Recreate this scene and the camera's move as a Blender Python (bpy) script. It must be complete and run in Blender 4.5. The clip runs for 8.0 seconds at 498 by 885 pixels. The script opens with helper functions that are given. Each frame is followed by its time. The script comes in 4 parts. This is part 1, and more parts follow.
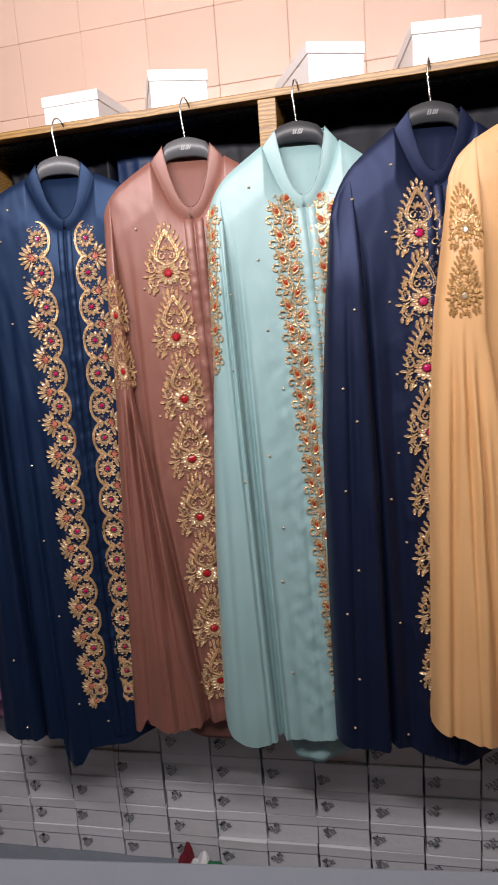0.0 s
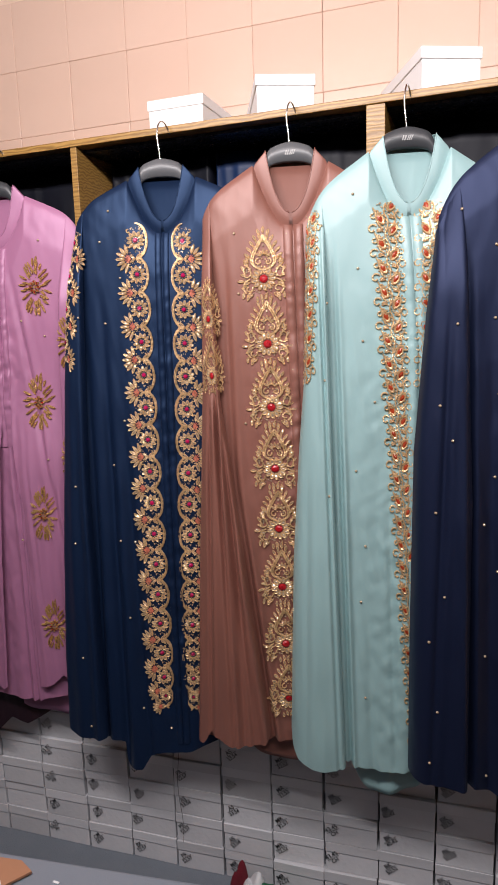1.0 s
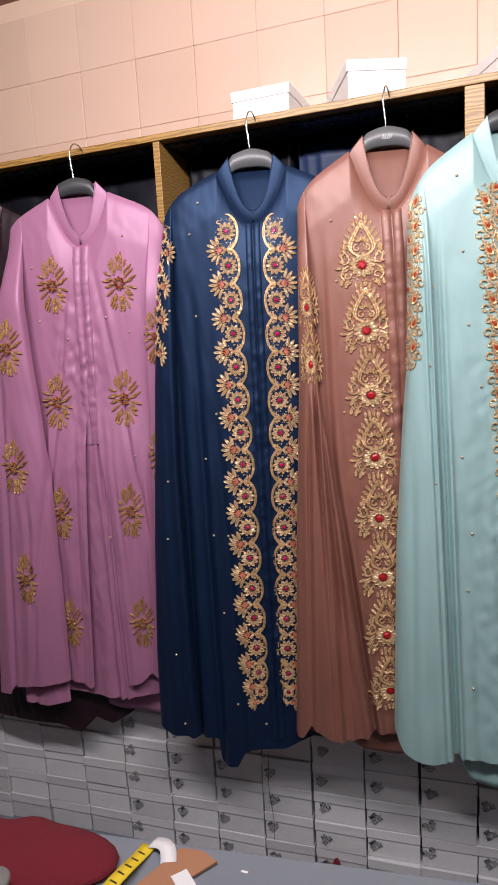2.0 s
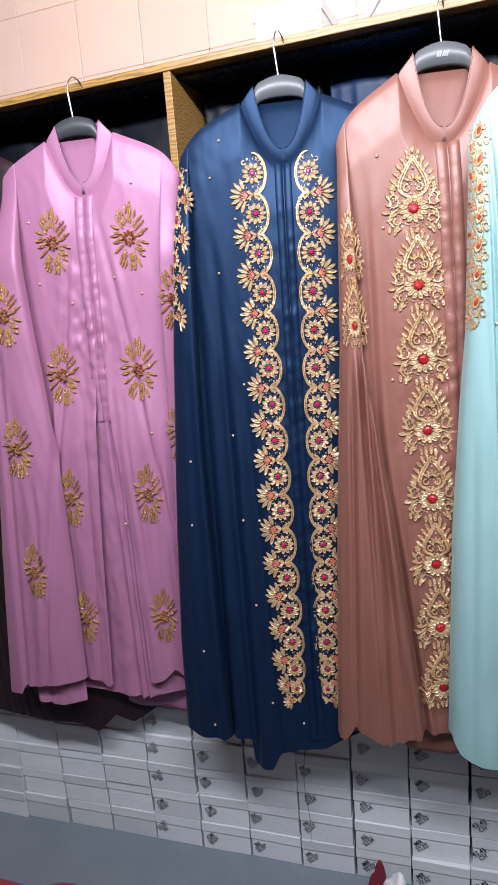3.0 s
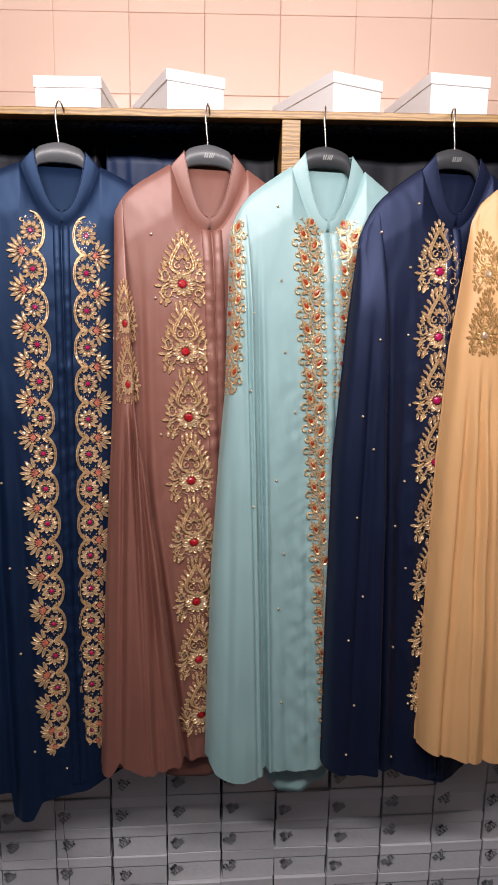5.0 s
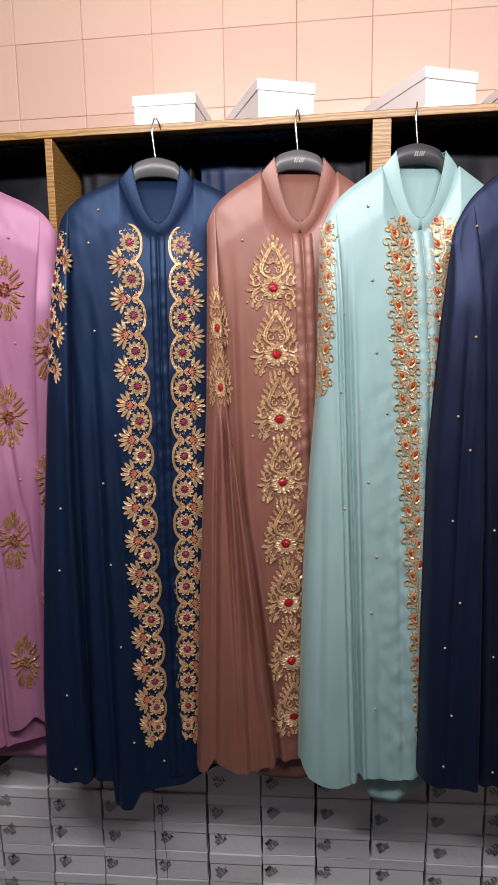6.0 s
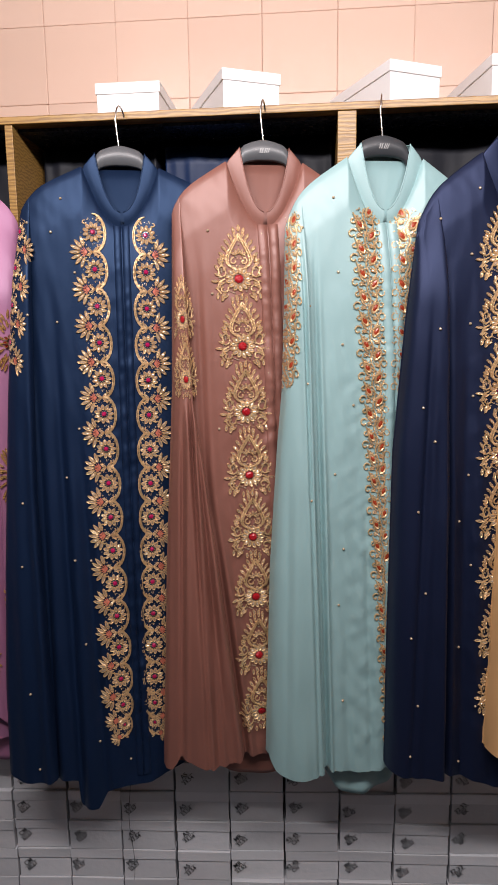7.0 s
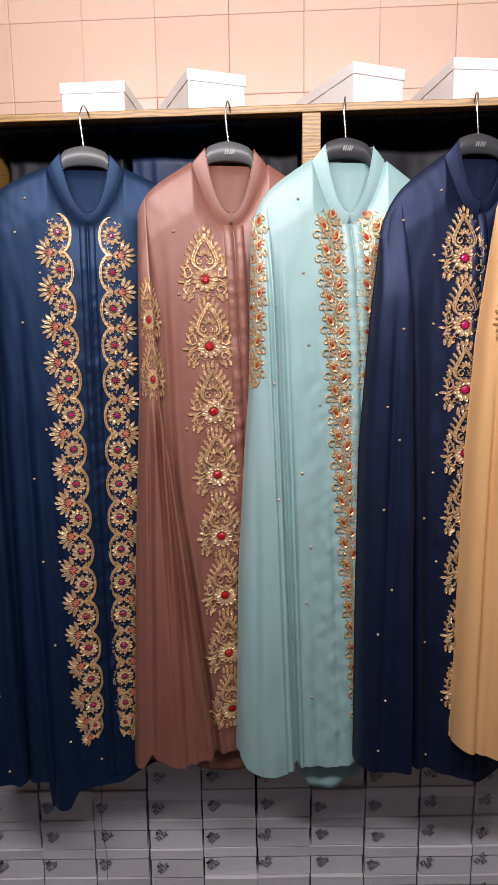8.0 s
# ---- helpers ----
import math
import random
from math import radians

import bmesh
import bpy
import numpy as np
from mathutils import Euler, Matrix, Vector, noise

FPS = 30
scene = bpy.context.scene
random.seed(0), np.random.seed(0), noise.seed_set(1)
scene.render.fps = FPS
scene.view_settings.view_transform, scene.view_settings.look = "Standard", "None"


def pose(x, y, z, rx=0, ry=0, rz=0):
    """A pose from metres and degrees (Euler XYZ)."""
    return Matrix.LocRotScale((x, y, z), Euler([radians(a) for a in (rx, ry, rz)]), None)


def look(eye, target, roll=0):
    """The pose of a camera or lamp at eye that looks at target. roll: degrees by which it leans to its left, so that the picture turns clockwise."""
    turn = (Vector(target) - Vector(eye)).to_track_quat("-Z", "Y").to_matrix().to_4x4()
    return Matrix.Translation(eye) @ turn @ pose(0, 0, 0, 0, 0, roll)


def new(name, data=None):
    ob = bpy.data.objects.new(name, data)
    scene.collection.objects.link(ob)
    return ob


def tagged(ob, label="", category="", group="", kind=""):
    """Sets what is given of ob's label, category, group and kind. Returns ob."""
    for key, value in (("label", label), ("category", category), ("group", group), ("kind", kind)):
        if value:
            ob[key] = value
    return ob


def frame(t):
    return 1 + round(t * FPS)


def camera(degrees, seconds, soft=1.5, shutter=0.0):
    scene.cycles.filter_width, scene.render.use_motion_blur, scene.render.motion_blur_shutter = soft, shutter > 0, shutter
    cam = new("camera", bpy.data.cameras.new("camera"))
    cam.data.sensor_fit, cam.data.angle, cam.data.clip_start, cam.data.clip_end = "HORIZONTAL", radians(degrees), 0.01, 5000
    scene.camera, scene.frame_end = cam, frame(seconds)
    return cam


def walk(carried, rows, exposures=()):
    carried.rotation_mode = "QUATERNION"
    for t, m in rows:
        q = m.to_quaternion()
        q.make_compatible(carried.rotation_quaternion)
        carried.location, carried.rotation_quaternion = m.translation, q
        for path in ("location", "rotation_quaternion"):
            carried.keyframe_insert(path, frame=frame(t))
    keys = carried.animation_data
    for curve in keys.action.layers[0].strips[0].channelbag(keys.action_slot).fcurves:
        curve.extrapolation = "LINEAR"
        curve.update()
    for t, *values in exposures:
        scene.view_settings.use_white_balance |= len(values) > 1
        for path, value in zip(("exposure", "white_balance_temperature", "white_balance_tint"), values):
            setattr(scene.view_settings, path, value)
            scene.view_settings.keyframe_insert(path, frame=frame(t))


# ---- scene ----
cam = camera(41.2, 8.0, shutter=0.25)
PATH = [
    (0, (0.538, -1.531, 1.567), (0.038, 0.368, 1.188), -4.3),
    (0.5, (0.515, -1.496, 1.561), (-0.117, 0.368, 1.202), -3.8),
    (1, (0.48, -1.512, 1.561), (-0.202, 0.338, 1.225), -1.7),
    (1.5, (0.386, -1.55, 1.542), (-0.326, 0.294, 1.236), -3.0),
    (2, (0.29, -1.571, 1.536), (-0.426, 0.269, 1.214), -3.3),
    (2.2, (0.266, -1.564, 1.533), (-0.496, 0.253, 1.191), -2.6),
    (3.3, (0.135, -1.406, 1.518), (-0.526, 0.433, 1.096), -5.6),
    (3.5, (0.134, -1.417, 1.515), (-0.417, 0.469, 1.142), -3.9),
    (4, (0.134, -1.452, 1.547), (-0.239, 0.467, 1.124), -2.4),
    (4.2, (0.134, -1.454, 1.562), (-0.112, 0.491, 1.165), -0.2),
    (5.3, (0.126, -1.544, 1.587), (0.172, 0.427, 1.251), 0.4),
    (5.5, (0.135, -1.544, 1.584), (0.034, 0.427, 1.261), -0.4),
    (6, (0.152, -1.54, 1.573), (-0.128, 0.414, 1.25), -0.9),
    (6.5, (0.149, -1.529, 1.553), (-0.067, 0.434, 1.238), -0.3),
    (7, (0.157, -1.531, 1.557), (-0.031, 0.434, 1.23), -0.7),
    (7.5, (0.15, -1.549, 1.562), (0.026, 0.42, 1.235), -0.9),
    (8, (0.183, -1.537, 1.562), (0.058, 0.431, 1.228), -0.8),
]
walk(cam, [(t, look(eye, target, roll)) for t, eye, target, roll in PATH],
     [(0.0, 0.08, 6450, 13), (1.0, 0.15, 6450, 13), (2.2, 0.30, 6400, 13), (3.3, 0.85, 5500, 4), (3.6, 0.8, 5600, 5), (4.0, 0.55, 6400, 13),
      (4.3, 0.25, 6450, 13), (5.3, 0.06, 6450, 13), (8.0, 0.06, 6450, 13)])


# ---- light ----
world = bpy.data.worlds.new("room_air")
scene.world = world
world.use_nodes = True
world.node_tree.nodes["Background"].inputs[0].default_value = (0.55, 0.62, 0.75, 1)
world.node_tree.nodes["Background"].inputs[1].default_value = 0.05


def area_light(name, where, target, size, power, colour):
    d = bpy.data.lights.new(name, "AREA")
    d.shape, d.size, d.size_y, d.energy, d.color = "RECTANGLE", size[0], size[1], power, colour
    ob = new(name, d)
    ob.matrix_world = look(where, target)
    return tagged(ob, kind="structure")


area_light("ceiling_light_glow", (0.08, -1.35, 2.50), (0.08, 0.0, 2.0), (1.9, 0.10), 44, (1.0, 0.945, 0.925))
# added cool fill for light bounced about the room, no fixture of its own
area_light("room_fill", (0.0, -2.4, 2.645), (0.0, -2.2, 0.0), (1.6, 0.6), 4.0, (0.72, 0.86, 1.0))


# ---- materials ----
def nodes_of(name):
    m = bpy.data.materials.new(name)
    m.use_nodes = True
    return m, m.node_tree.nodes, m.node_tree.links, m.node_tree.nodes["Principled BSDF"]


def surface(name, c1, c2, rough=0.5, metal=0.0, scale=8.0, fine=120.0, bump=0.1, dist=0.002, stretch=(1, 1, 1), sheen=0.0, spec=0.5, per_object=0.0, coat=0.0):
    """Two-scale mottled material: broad patches between c1 and c2, fine grain in the relief and gloss."""
    m, n, l, b = nodes_of(name)
    tc = n.new("ShaderNodeTexCoord")
    mp = n.new("ShaderNodeMapping")
    mp.inputs["Scale"].default_value = stretch
    l.new(tc.outputs["Object"], mp.inputs[0])
    big, small = n.new("ShaderNodeTexNoise"), n.new("ShaderNodeTexNoise")
    big.inputs["Scale"].default_value, big.inputs["Detail"].default_value = scale, 5
    small.inputs["Scale"].default_value, small.inputs["Detail"].default_value = fine, 3
    for t in (big, small):
        l.new(mp.outputs[0], t.inputs["Vector"])
    mix = n.new("ShaderNodeMix")
    mix.data_type = "RGBA"
    mix.inputs[6].default_value, mix.inputs[7].default_value = (*c1, 1), (*c2, 1)
    l.new(big.outputs[0], mix.inputs[0])
    out = mix.outputs[2]
    if per_object:
        info, hsv, mr = n.new("ShaderNodeObjectInfo"), n.new("ShaderNodeHueSaturation"), n.new("ShaderNodeMapRange")
        mr.inputs[3].default_value, mr.inputs[4].default_value = 1 - per_object, 1 + per_object
        l.new(info.outputs["Random"], mr.inputs[0])
        l.new(mr.outputs[0], hsv.inputs["Value"])
        l.new(out, hsv.inputs["Color"])
        out = hsv.outputs[0]
    l.new(out, b.inputs["Base Color"])
    rr = n.new("ShaderNodeMapRange")
    rr.inputs[3].default_value, rr.inputs[4].default_value = max(0.02, rough - 0.08), min(1, rough + 0.08)
    l.new(small.outputs[0], rr.inputs[0])
    l.new(rr.outputs[0], b.inputs["Roughness"])
    b.inputs["Metallic"].default_value = metal
    b.inputs["Specular IOR Level"].default_value = spec
    b.inputs["Coat Weight"].default_value = coat
    if sheen:
        b.inputs["Sheen Weight"].default_value, b.inputs["Sheen Roughness"].default_value = sheen, 0.4
        b.inputs["Sheen Tint"].default_value = (*c2, 1)
    bp = n.new("ShaderNodeBump")
    bp.inputs["Strength"].default_value, bp.inputs["Distance"].default_value = bump, dist
    l.new(small.outputs[0], bp.inputs["Height"])
    l.new(bp.outputs[0], b.inputs["Normal"])
    return m


def satin(name, c, rough=0.46, gloss=0.5, tint=(1, 1, 1), sheen=0.2):
    """Satin cloth: soft vertical crumples, fine weave, a tinted sheen."""
    m, n, l, b = nodes_of(name)
    tc = n.new("ShaderNodeTexCoord")
    mp = n.new("ShaderNodeMapping")
    mp.inputs["Scale"].default_value = (1, 1, 0.3)
    l.new(tc.outputs["Object"], mp.inputs[0])
    crumple, weave, tone = n.new("ShaderNodeTexNoise"), n.new("ShaderNodeTexNoise"), n.new("ShaderNodeTexNoise")
    crumple.inputs["Scale"].default_value, crumple.inputs["Detail"].default_value = 16, 2
    weave.inputs["Scale"].default_value, weave.inputs["Detail"].default_value = 900, 2
    tone.inputs["Scale"].default_value, tone.inputs["Detail"].default_value = 5, 3
    l.new(mp.outputs[0], crumple.inputs["Vector"])
    l.new(tc.outputs["Object"], weave.inputs["Vector"])
    l.new(mp.outputs[0], tone.inputs["Vector"])
    mix = n.new("ShaderNodeMix")
    mix.data_type = "RGBA"
    mix.inputs[6].default_value = (*[v * 0.86 for v in c], 1)
    mix.inputs[7].default_value = (*[min(1, v * 1.12) for v in c], 1)
    l.new(tone.outputs[0], mix.inputs[0])
    l.new(mix.outputs[2], b.inputs["Base Color"])
    b.inputs["Roughness"].default_value = rough
    b.inputs["Specular IOR Level"].default_value = gloss
    b.inputs["Specular Tint"].default_value = (*tint, 1)
    b.inputs["Sheen Weight"].default_value, b.inputs["Sheen Roughness"].default_value = sheen, 0.35
    b.inputs["Sheen Tint"].default_value = (*[min(1, v * 1.6 + 0.05) for v in c], 1)
    b1, b2 = n.new("ShaderNodeBump"), n.new("ShaderNodeBump")
    b1.inputs["Strength"].default_value, b1.inputs["Distance"].default_value = 0.42, 0.012
    b2.inputs["Strength"].default_value, b2.inputs["Distance"].default_value = 0.12, 0.0006
    l.new(crumple.outputs[0], b1.inputs["Height"])
    l.new(weave.outputs[0], b2.inputs["Height"])
    l.new(b1.outputs[0], b2.inputs["Normal"])
    l.new(b2.outputs[0], b.inputs["Normal"])
    return m


def wood(name, c1, c2):
    m, n, l, b = nodes_of(name)
    tc, mp, w = n.new("ShaderNodeTexCoord"), n.new("ShaderNodeMapping"), n.new("ShaderNodeTexWave")
    mp.inputs["Scale"].default_value = (0.18, 1, 1)
    l.new(tc.outputs["Object"], mp.inputs[0])
    l.new(mp.outputs[0], w.inputs["Vector"])
    w.bands_direction = "Z"
    w.inputs["Scale"].default_value, w.inputs["Distortion"].default_value = 38, 9
    w.inputs["Detail"].default_value, w.inputs["Detail Scale"].default_value = 4, 1.6
    mix = n.new("ShaderNodeMix")
    mix.data_type = "RGBA"
    mix.inputs[6].default_value, mix.inputs[7].default_value = (*c1, 1), (*c2, 1)
    l.new(w.outputs["Fac"], mix.inputs[0])
    l.new(mix.outputs[2], b.inputs["Base Color"])
    b.inputs["Roughness"].default_value = 0.38
    bp = n.new("ShaderNodeBump")
    bp.inputs["Strength"].default_value, bp.inputs["Distance"].default_value = 0.2, 0.0008
    l.new(w.outputs["Fac"], bp.inputs["Height"])
    l.new(bp.outputs[0], b.inputs["Normal"])
    return m


M_TILE = surface("peach_glazed_tile", (0.69, 0.485, 0.385), (0.76, 0.555, 0.455), 0.17, scale=3, fine=30, bump=0.06, dist=0.004, per_object=0.03)
M_GROUT = surface("pale_grout", (0.72, 0.52, 0.40), (0.80, 0.59, 0.47), 0.85, bump=0.4)
M_CEIL = surface("brown_ceiling_panel", (0.20, 0.09, 0.05), (0.27, 0.13, 0.07), 0.5, scale=4)
M_PLASTER = surface("cream_wall_paint", (0.62, 0.52, 0.42), (0.70, 0.60, 0.50), 0.7, scale=3, bump=0.2)
M_WOOD = wood("golden_wood_veneer", (0.22, 0.115, 0.030), (0.41, 0.235, 0.066))
# near-black navy: the shade inside the compartments is put into the colour
M_INSIDE_SHADE = surface("dark_cubby_shade", (0.012, 0.014, 0.024), (0.022, 0.026, 0.045), 0.28, scale=3)
# covers kept near black: the compartment's shade is part of this colour
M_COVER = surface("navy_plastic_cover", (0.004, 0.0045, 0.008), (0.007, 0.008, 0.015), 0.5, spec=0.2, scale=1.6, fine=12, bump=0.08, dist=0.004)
# blue patches paint the soft blue reflection between two hangers
M_GLOWCOVER = surface("blue_glow_on_cover", (0.003, 0.010, 0.036), (0.006, 0.030, 0.11), 0.45, spec=0.25, scale=2.2, fine=12, bump=0.08, dist=0.004)
M_FLOOR = surface("grey_blue_carpet", (0.16, 0.19, 0.23), (0.23, 0.26, 0.30), 0.95, scale=7, fine=420, bump=0.7, dist=0.004)
M_CARD = surface("white_box_card", (0.57, 0.575, 0.605), (0.72, 0.725, 0.755), 0.62, scale=9, fine=60, bump=0.25, dist=0.004, per_object=0.13)
M_LID = surface("white_lid_card", (0.80, 0.80, 0.81), (0.86, 0.86, 0.87), 0.5, scale=6, fine=60, bump=0.1)
M_INK = surface("black_marker_ink", (0.012, 0.012, 0.016), (0.03, 0.03, 0.035), 0.6)
M_PLASTIC = surface("dark_grey_hanger_plastic", (0.034, 0.037, 0.042), (0.050, 0.054, 0.060), 0.42, fine=300, bump=0.05)
# same hanger plastic, lightened to grey for the sheen of the light above
M_SHEENPLASTIC = surface("hanger_plastic_with_sheen", (0.085, 0.090, 0.098), (0.115, 0.120, 0.128), 0.38, fine=300, bump=0.05)
M_STEEL = surface("polished_steel_wire", (0.62, 0.62, 0.62), (0.75, 0.75, 0.75), 0.2, metal=1.0, bump=0.02)
M_SILVER = surface("silver_print", (0.16, 0.16, 0.16), (0.34, 0.34, 0.34), 0.45, metal=0.2)
M_GOLD = surface("gold_thread", (0.38, 0.20, 0.075), (1.0, 0.74, 0.43), 0.30, metal=0.45, scale=520, fine=700, bump=0.5, dist=0.001)
M_STONE = surface("champagne_crystal", (0.56, 0.38, 0.22), (1.0, 0.88, 0.70), 0.12, metal=0.6, scale=600, fine=500, bump=0.5, dist=0.001)
M_OLDGOLD = surface("old_gold_bead", (0.24, 0.12, 0.04), (0.85, 0.56, 0.24), 0.25, metal=0.4, scale=500, fine=600, bump=0.5, dist=0.001)
M_CORAL = surface("coral_thread", (0.62, 0.14, 0.09), (0.80, 0.30, 0.20), 0.4, metal=0.2, scale=300)
M_RUBY = surface("ruby_red_stone", (0.27, 0.005, 0.010), (0.50, 0.014, 0.022), 0.26, scale=200, fine=400, bump=0.5, dist=0.001)
M_GARNET = surface("garnet_leaf_stone", (0.22, 0.022, 0.008), (0.46, 0.075, 0.026), 0.22, scale=260, fine=420, bump=0.5, dist=0.001)
M_PINK = surface("magenta_stone", (0.30, 0.004, 0.05), (0.54, 0.016, 0.12), 0.2, scale=200, fine=400, bump=0.5, dist=0.001)
M_PEARL = surface("champagne_pearl", (0.40, 0.29, 0.18), (0.78, 0.64, 0.46), 0.18, metal=0.4, scale=380)
M_BLUE = satin("deep_blue_satin", (0.0050, 0.0128, 0.038), 0.48, 0.6, (0.34, 0.55, 1.0), 0.07)
M_NAVY = satin("navy_satin", (0.0058, 0.0094, 0.027), 0.50, 0.55, (0.45, 0.55, 1.0), 0.07)
M_BROWN = satin("cocoa_rose_satin", (0.235, 0.098, 0.074), 0.44, 0.8, (1, 0.82, 0.80))
M_MINT = satin("mint_green_satin", (0.30, 0.475, 0.485), 0.44, 0.7)
M_TAN = satin("apricot_gold_satin", (0.72, 0.42, 0.19))
M_ROSE = satin("orchid_pink_satin", (0.375, 0.160, 0.280), 0.44, 0.7, (1.0, 0.75, 0.95))
M_PLUM = satin("dark_plum_satin", (0.016, 0.005, 0.010))
M_RED = surface("crimson_felt", (0.11, 0.005, 0.013), (0.17, 0.009, 0.022), 0.95, fine=300, bump=0.5, sheen=0.3)
M_HIDE = surface("tan_brown_card", (0.33, 0.16, 0.085), (0.42, 0.21, 0.12), 0.6, scale=12)
M_YELLOW = surface("yellow_tape_vinyl", (0.75, 0.55, 0.02), (0.85, 0.65, 0.05), 0.4)
M_WHITE = surface("white_paper", (0.72, 0.74, 0.77), (0.82, 0.83, 0.85), 0.6)
M_GREEN = surface("green_cloth", (0.01, 0.13, 0.055), (0.02, 0.2, 0.09), 0.7)
M_VINYL = surface("grey_blue_vinyl", (0.17, 0.20, 0.245), (0.21, 0.24, 0.28), 0.5, scale=9, fine=500, bump=0.15)
M_SPOOL = surface("grey_thread", (0.16, 0.16, 0.16), (0.24, 0.24, 0.23), 0.7, fine=900, bump=0.5)


# ---- mesh helpers ----
def mesh_of(name, verts, faces, mats, idx=None, smooth=True):
    me = bpy.data.meshes.new(name)
    me.from_pydata([tuple(v) for v in verts], [], faces)
    for m in mats if isinstance(mats, (list, tuple)) else [mats]:
        me.materials.append(m)
    if idx is not None:
        me.polygons.foreach_set("material_index", idx)
    me.polygons.foreach_set("use_smooth", [smooth] * len(me.polygons))
    me.update()
    return me


def put(name, me, parent=None, label="", m=None, **tags):
    ob = new(name, me)
    if parent:
        ob.parent = parent
    if m is not None:
        ob.matrix_basis = m
    return tagged(ob, label, **tags)


def box_bm(lo, hi, bevel=0.0, seg=2):
    bm = bmesh.new()
    bmesh.ops.create_cube(bm, size=1)
    for v in bm.verts:
        v.co = Vector([lo[i] + (v.co[i] + 0.5) * (hi[i] - lo[i]) for i in range(3)])
    if bevel:
        bmesh.ops.bevel(bm, geom=bm.edges[:], offset=bevel, segments=seg, affect="EDGES", profile=0.5)
    return bm


def bm_mesh(name, bm, mat, smooth=False):
    me = bpy.data.meshes.new(name)
    bm.to_mesh(me)
    bm.free()
    me.materials.append(mat)
    me.polygons.foreach_set("use_smooth", [smooth] * len(me.polygons))
    return me


def block(name, lo, hi, mat, parent=None, label="", bevel=0.0, **tags):
    return put(name, bm_mesh(name, box_bm(lo, hi, bevel), mat), parent, label, **tags)


def grid_faces(nr, nc, base=0, wrap=False):
    f = []
    for r in range(nr - 1):
        for c in range(nc - (0 if wrap else 1)):
            d = (c + 1) % nc
            f.append((base + r * nc + c, base + r * nc + d, base + (r + 1) * nc + d, base + (r + 1) * nc + c))
    return f


def tube(points, radius, sides=8):
    """Verts and faces of a closed round tube along the points."""
    pts = [Vector(p) for p in points]
    vs, n = [], len(pts)
    for i, p in enumerate(pts):
        t = (pts[min(i + 1, n - 1)] - pts[max(i - 1, 0)]).normalized()
        a = t.cross(Vector((0.3, 1, 0.2))).normalized()
        b = t.cross(a)
        for k in range(sides):
            q = 2 * math.pi * k / sides
            vs.append(p + radius * (a * math.cos(q) + b * math.sin(q)))
    fs = grid_faces(n, sides, 0, True)
    fs += [tuple(range(sides))[::-1], tuple((n - 1) * sides + k for k in range(sides))]
    return vs, fs


# ---- the room ----
block("floor", (-3.0, -3.4, -0.06), (2.6, 0.55, 0.0), M_FLOOR, label="plain grey floor below the boxes", kind="structure")
block("ceiling", (-3.0, -3.4, 2.66), (2.6, 0.55, 2.74), M_CEIL, kind="structure")
wall = block("wall_north", (-3.0, 0.412, 0.0), (2.6, 0.55, 2.66), M_GROUT, label="wall of peach glazed square tiles with pale joints", kind="structure")
block("wall_south", (-3.0, -3.55, 0.0), (2.6, -3.4, 2.66), M_PLASTER, kind="structure")
block("wall_west", (-3.15, -3.55, 0.0), (-3.0, 0.55, 2.66), M_PLASTER, kind="structure")
block("wall_east", (2.6, -3.55, 0.0), (2.75, 0.55, 2.66), M_PLASTER, kind="structure")
lamp = tagged(new("ceiling_light"), "long white ceiling light over the clothes rail", "lamp")
lamp.matrix_basis = pose(0.08, -1.405, 2.538, 65, 0, 0)
block("lamp_housing", (-1.24, -0.075, 0.0), (1.24, 0.075, 0.035), M_WHITE, lamp, bevel=0.008)
block("lamp_stem", (-0.04, -0.02, 0.03), (0.04, 0.10, 0.08), M_WHITE, lamp)

# square tiles, 0.2 m, proud of the grout
TILE = 0.202
tile_mesh = bm_mesh("tile", box_bm((-TILE / 2 + 0.0001, -0.002, -TILE / 2 + 0.0001), (TILE / 2 - 0.0001, 0.008, TILE / 2 - 0.0001), 0.0026, 2), M_TILE)
for r in range(-2, 2):
    for c in range(-9, 9):
        put("tile", tile_mesh, wall, m=pose(0.122 + TILE * c + random.uniform(-0.0006, 0.0006), 0.4085, 2.30 + TILE * r, random.uniform(-0.25, 0.25), 0, random.uniform(-0.3, 0.3)))

# ---- the cubby shelf unit behind the clothes ----
shelf = tagged(new("shelf_unit"), "golden wooden cubby shelf unit with dark compartments", "shelf")
block("top_board", (-1.75, 0.0, 2.026), (1.45, 0.375, 2.0425), M_WOOD, shelf, "golden wood top board", 0.0015)
for x0, x1 in ((-1.29, -1.272), (-0.536, -0.518), (0.211, 0.251), (0.98, 1.0)):
    block("divider", (x0, 0.003, 0.86), (x1, 0.37, 2.0255), M_WOOD, shelf, bevel=0.001)
for x0, x1 in ((-1.75, -1.732), (1.432, 1.45)):
    block("side_panel", (x0, 0.003, 0.0), (x1, 0.37, 2.0255), M_WOOD, shelf, bevel=0.001)
block("back_panel", (-1.75, 0.376, 0.0), (1.45, 0.392, 2.0425), M_INSIDE_SHADE, shelf, "dark glossy back panel")
# added dark sheet, hides the wood underside where the board's shade falls
block("under_board_shade", (-1.73, 0.035, 2.0185), (1.43, 0.37, 2.0250), M_INSIDE_SHADE, shelf, "added dark sheet for the shade under the top board")


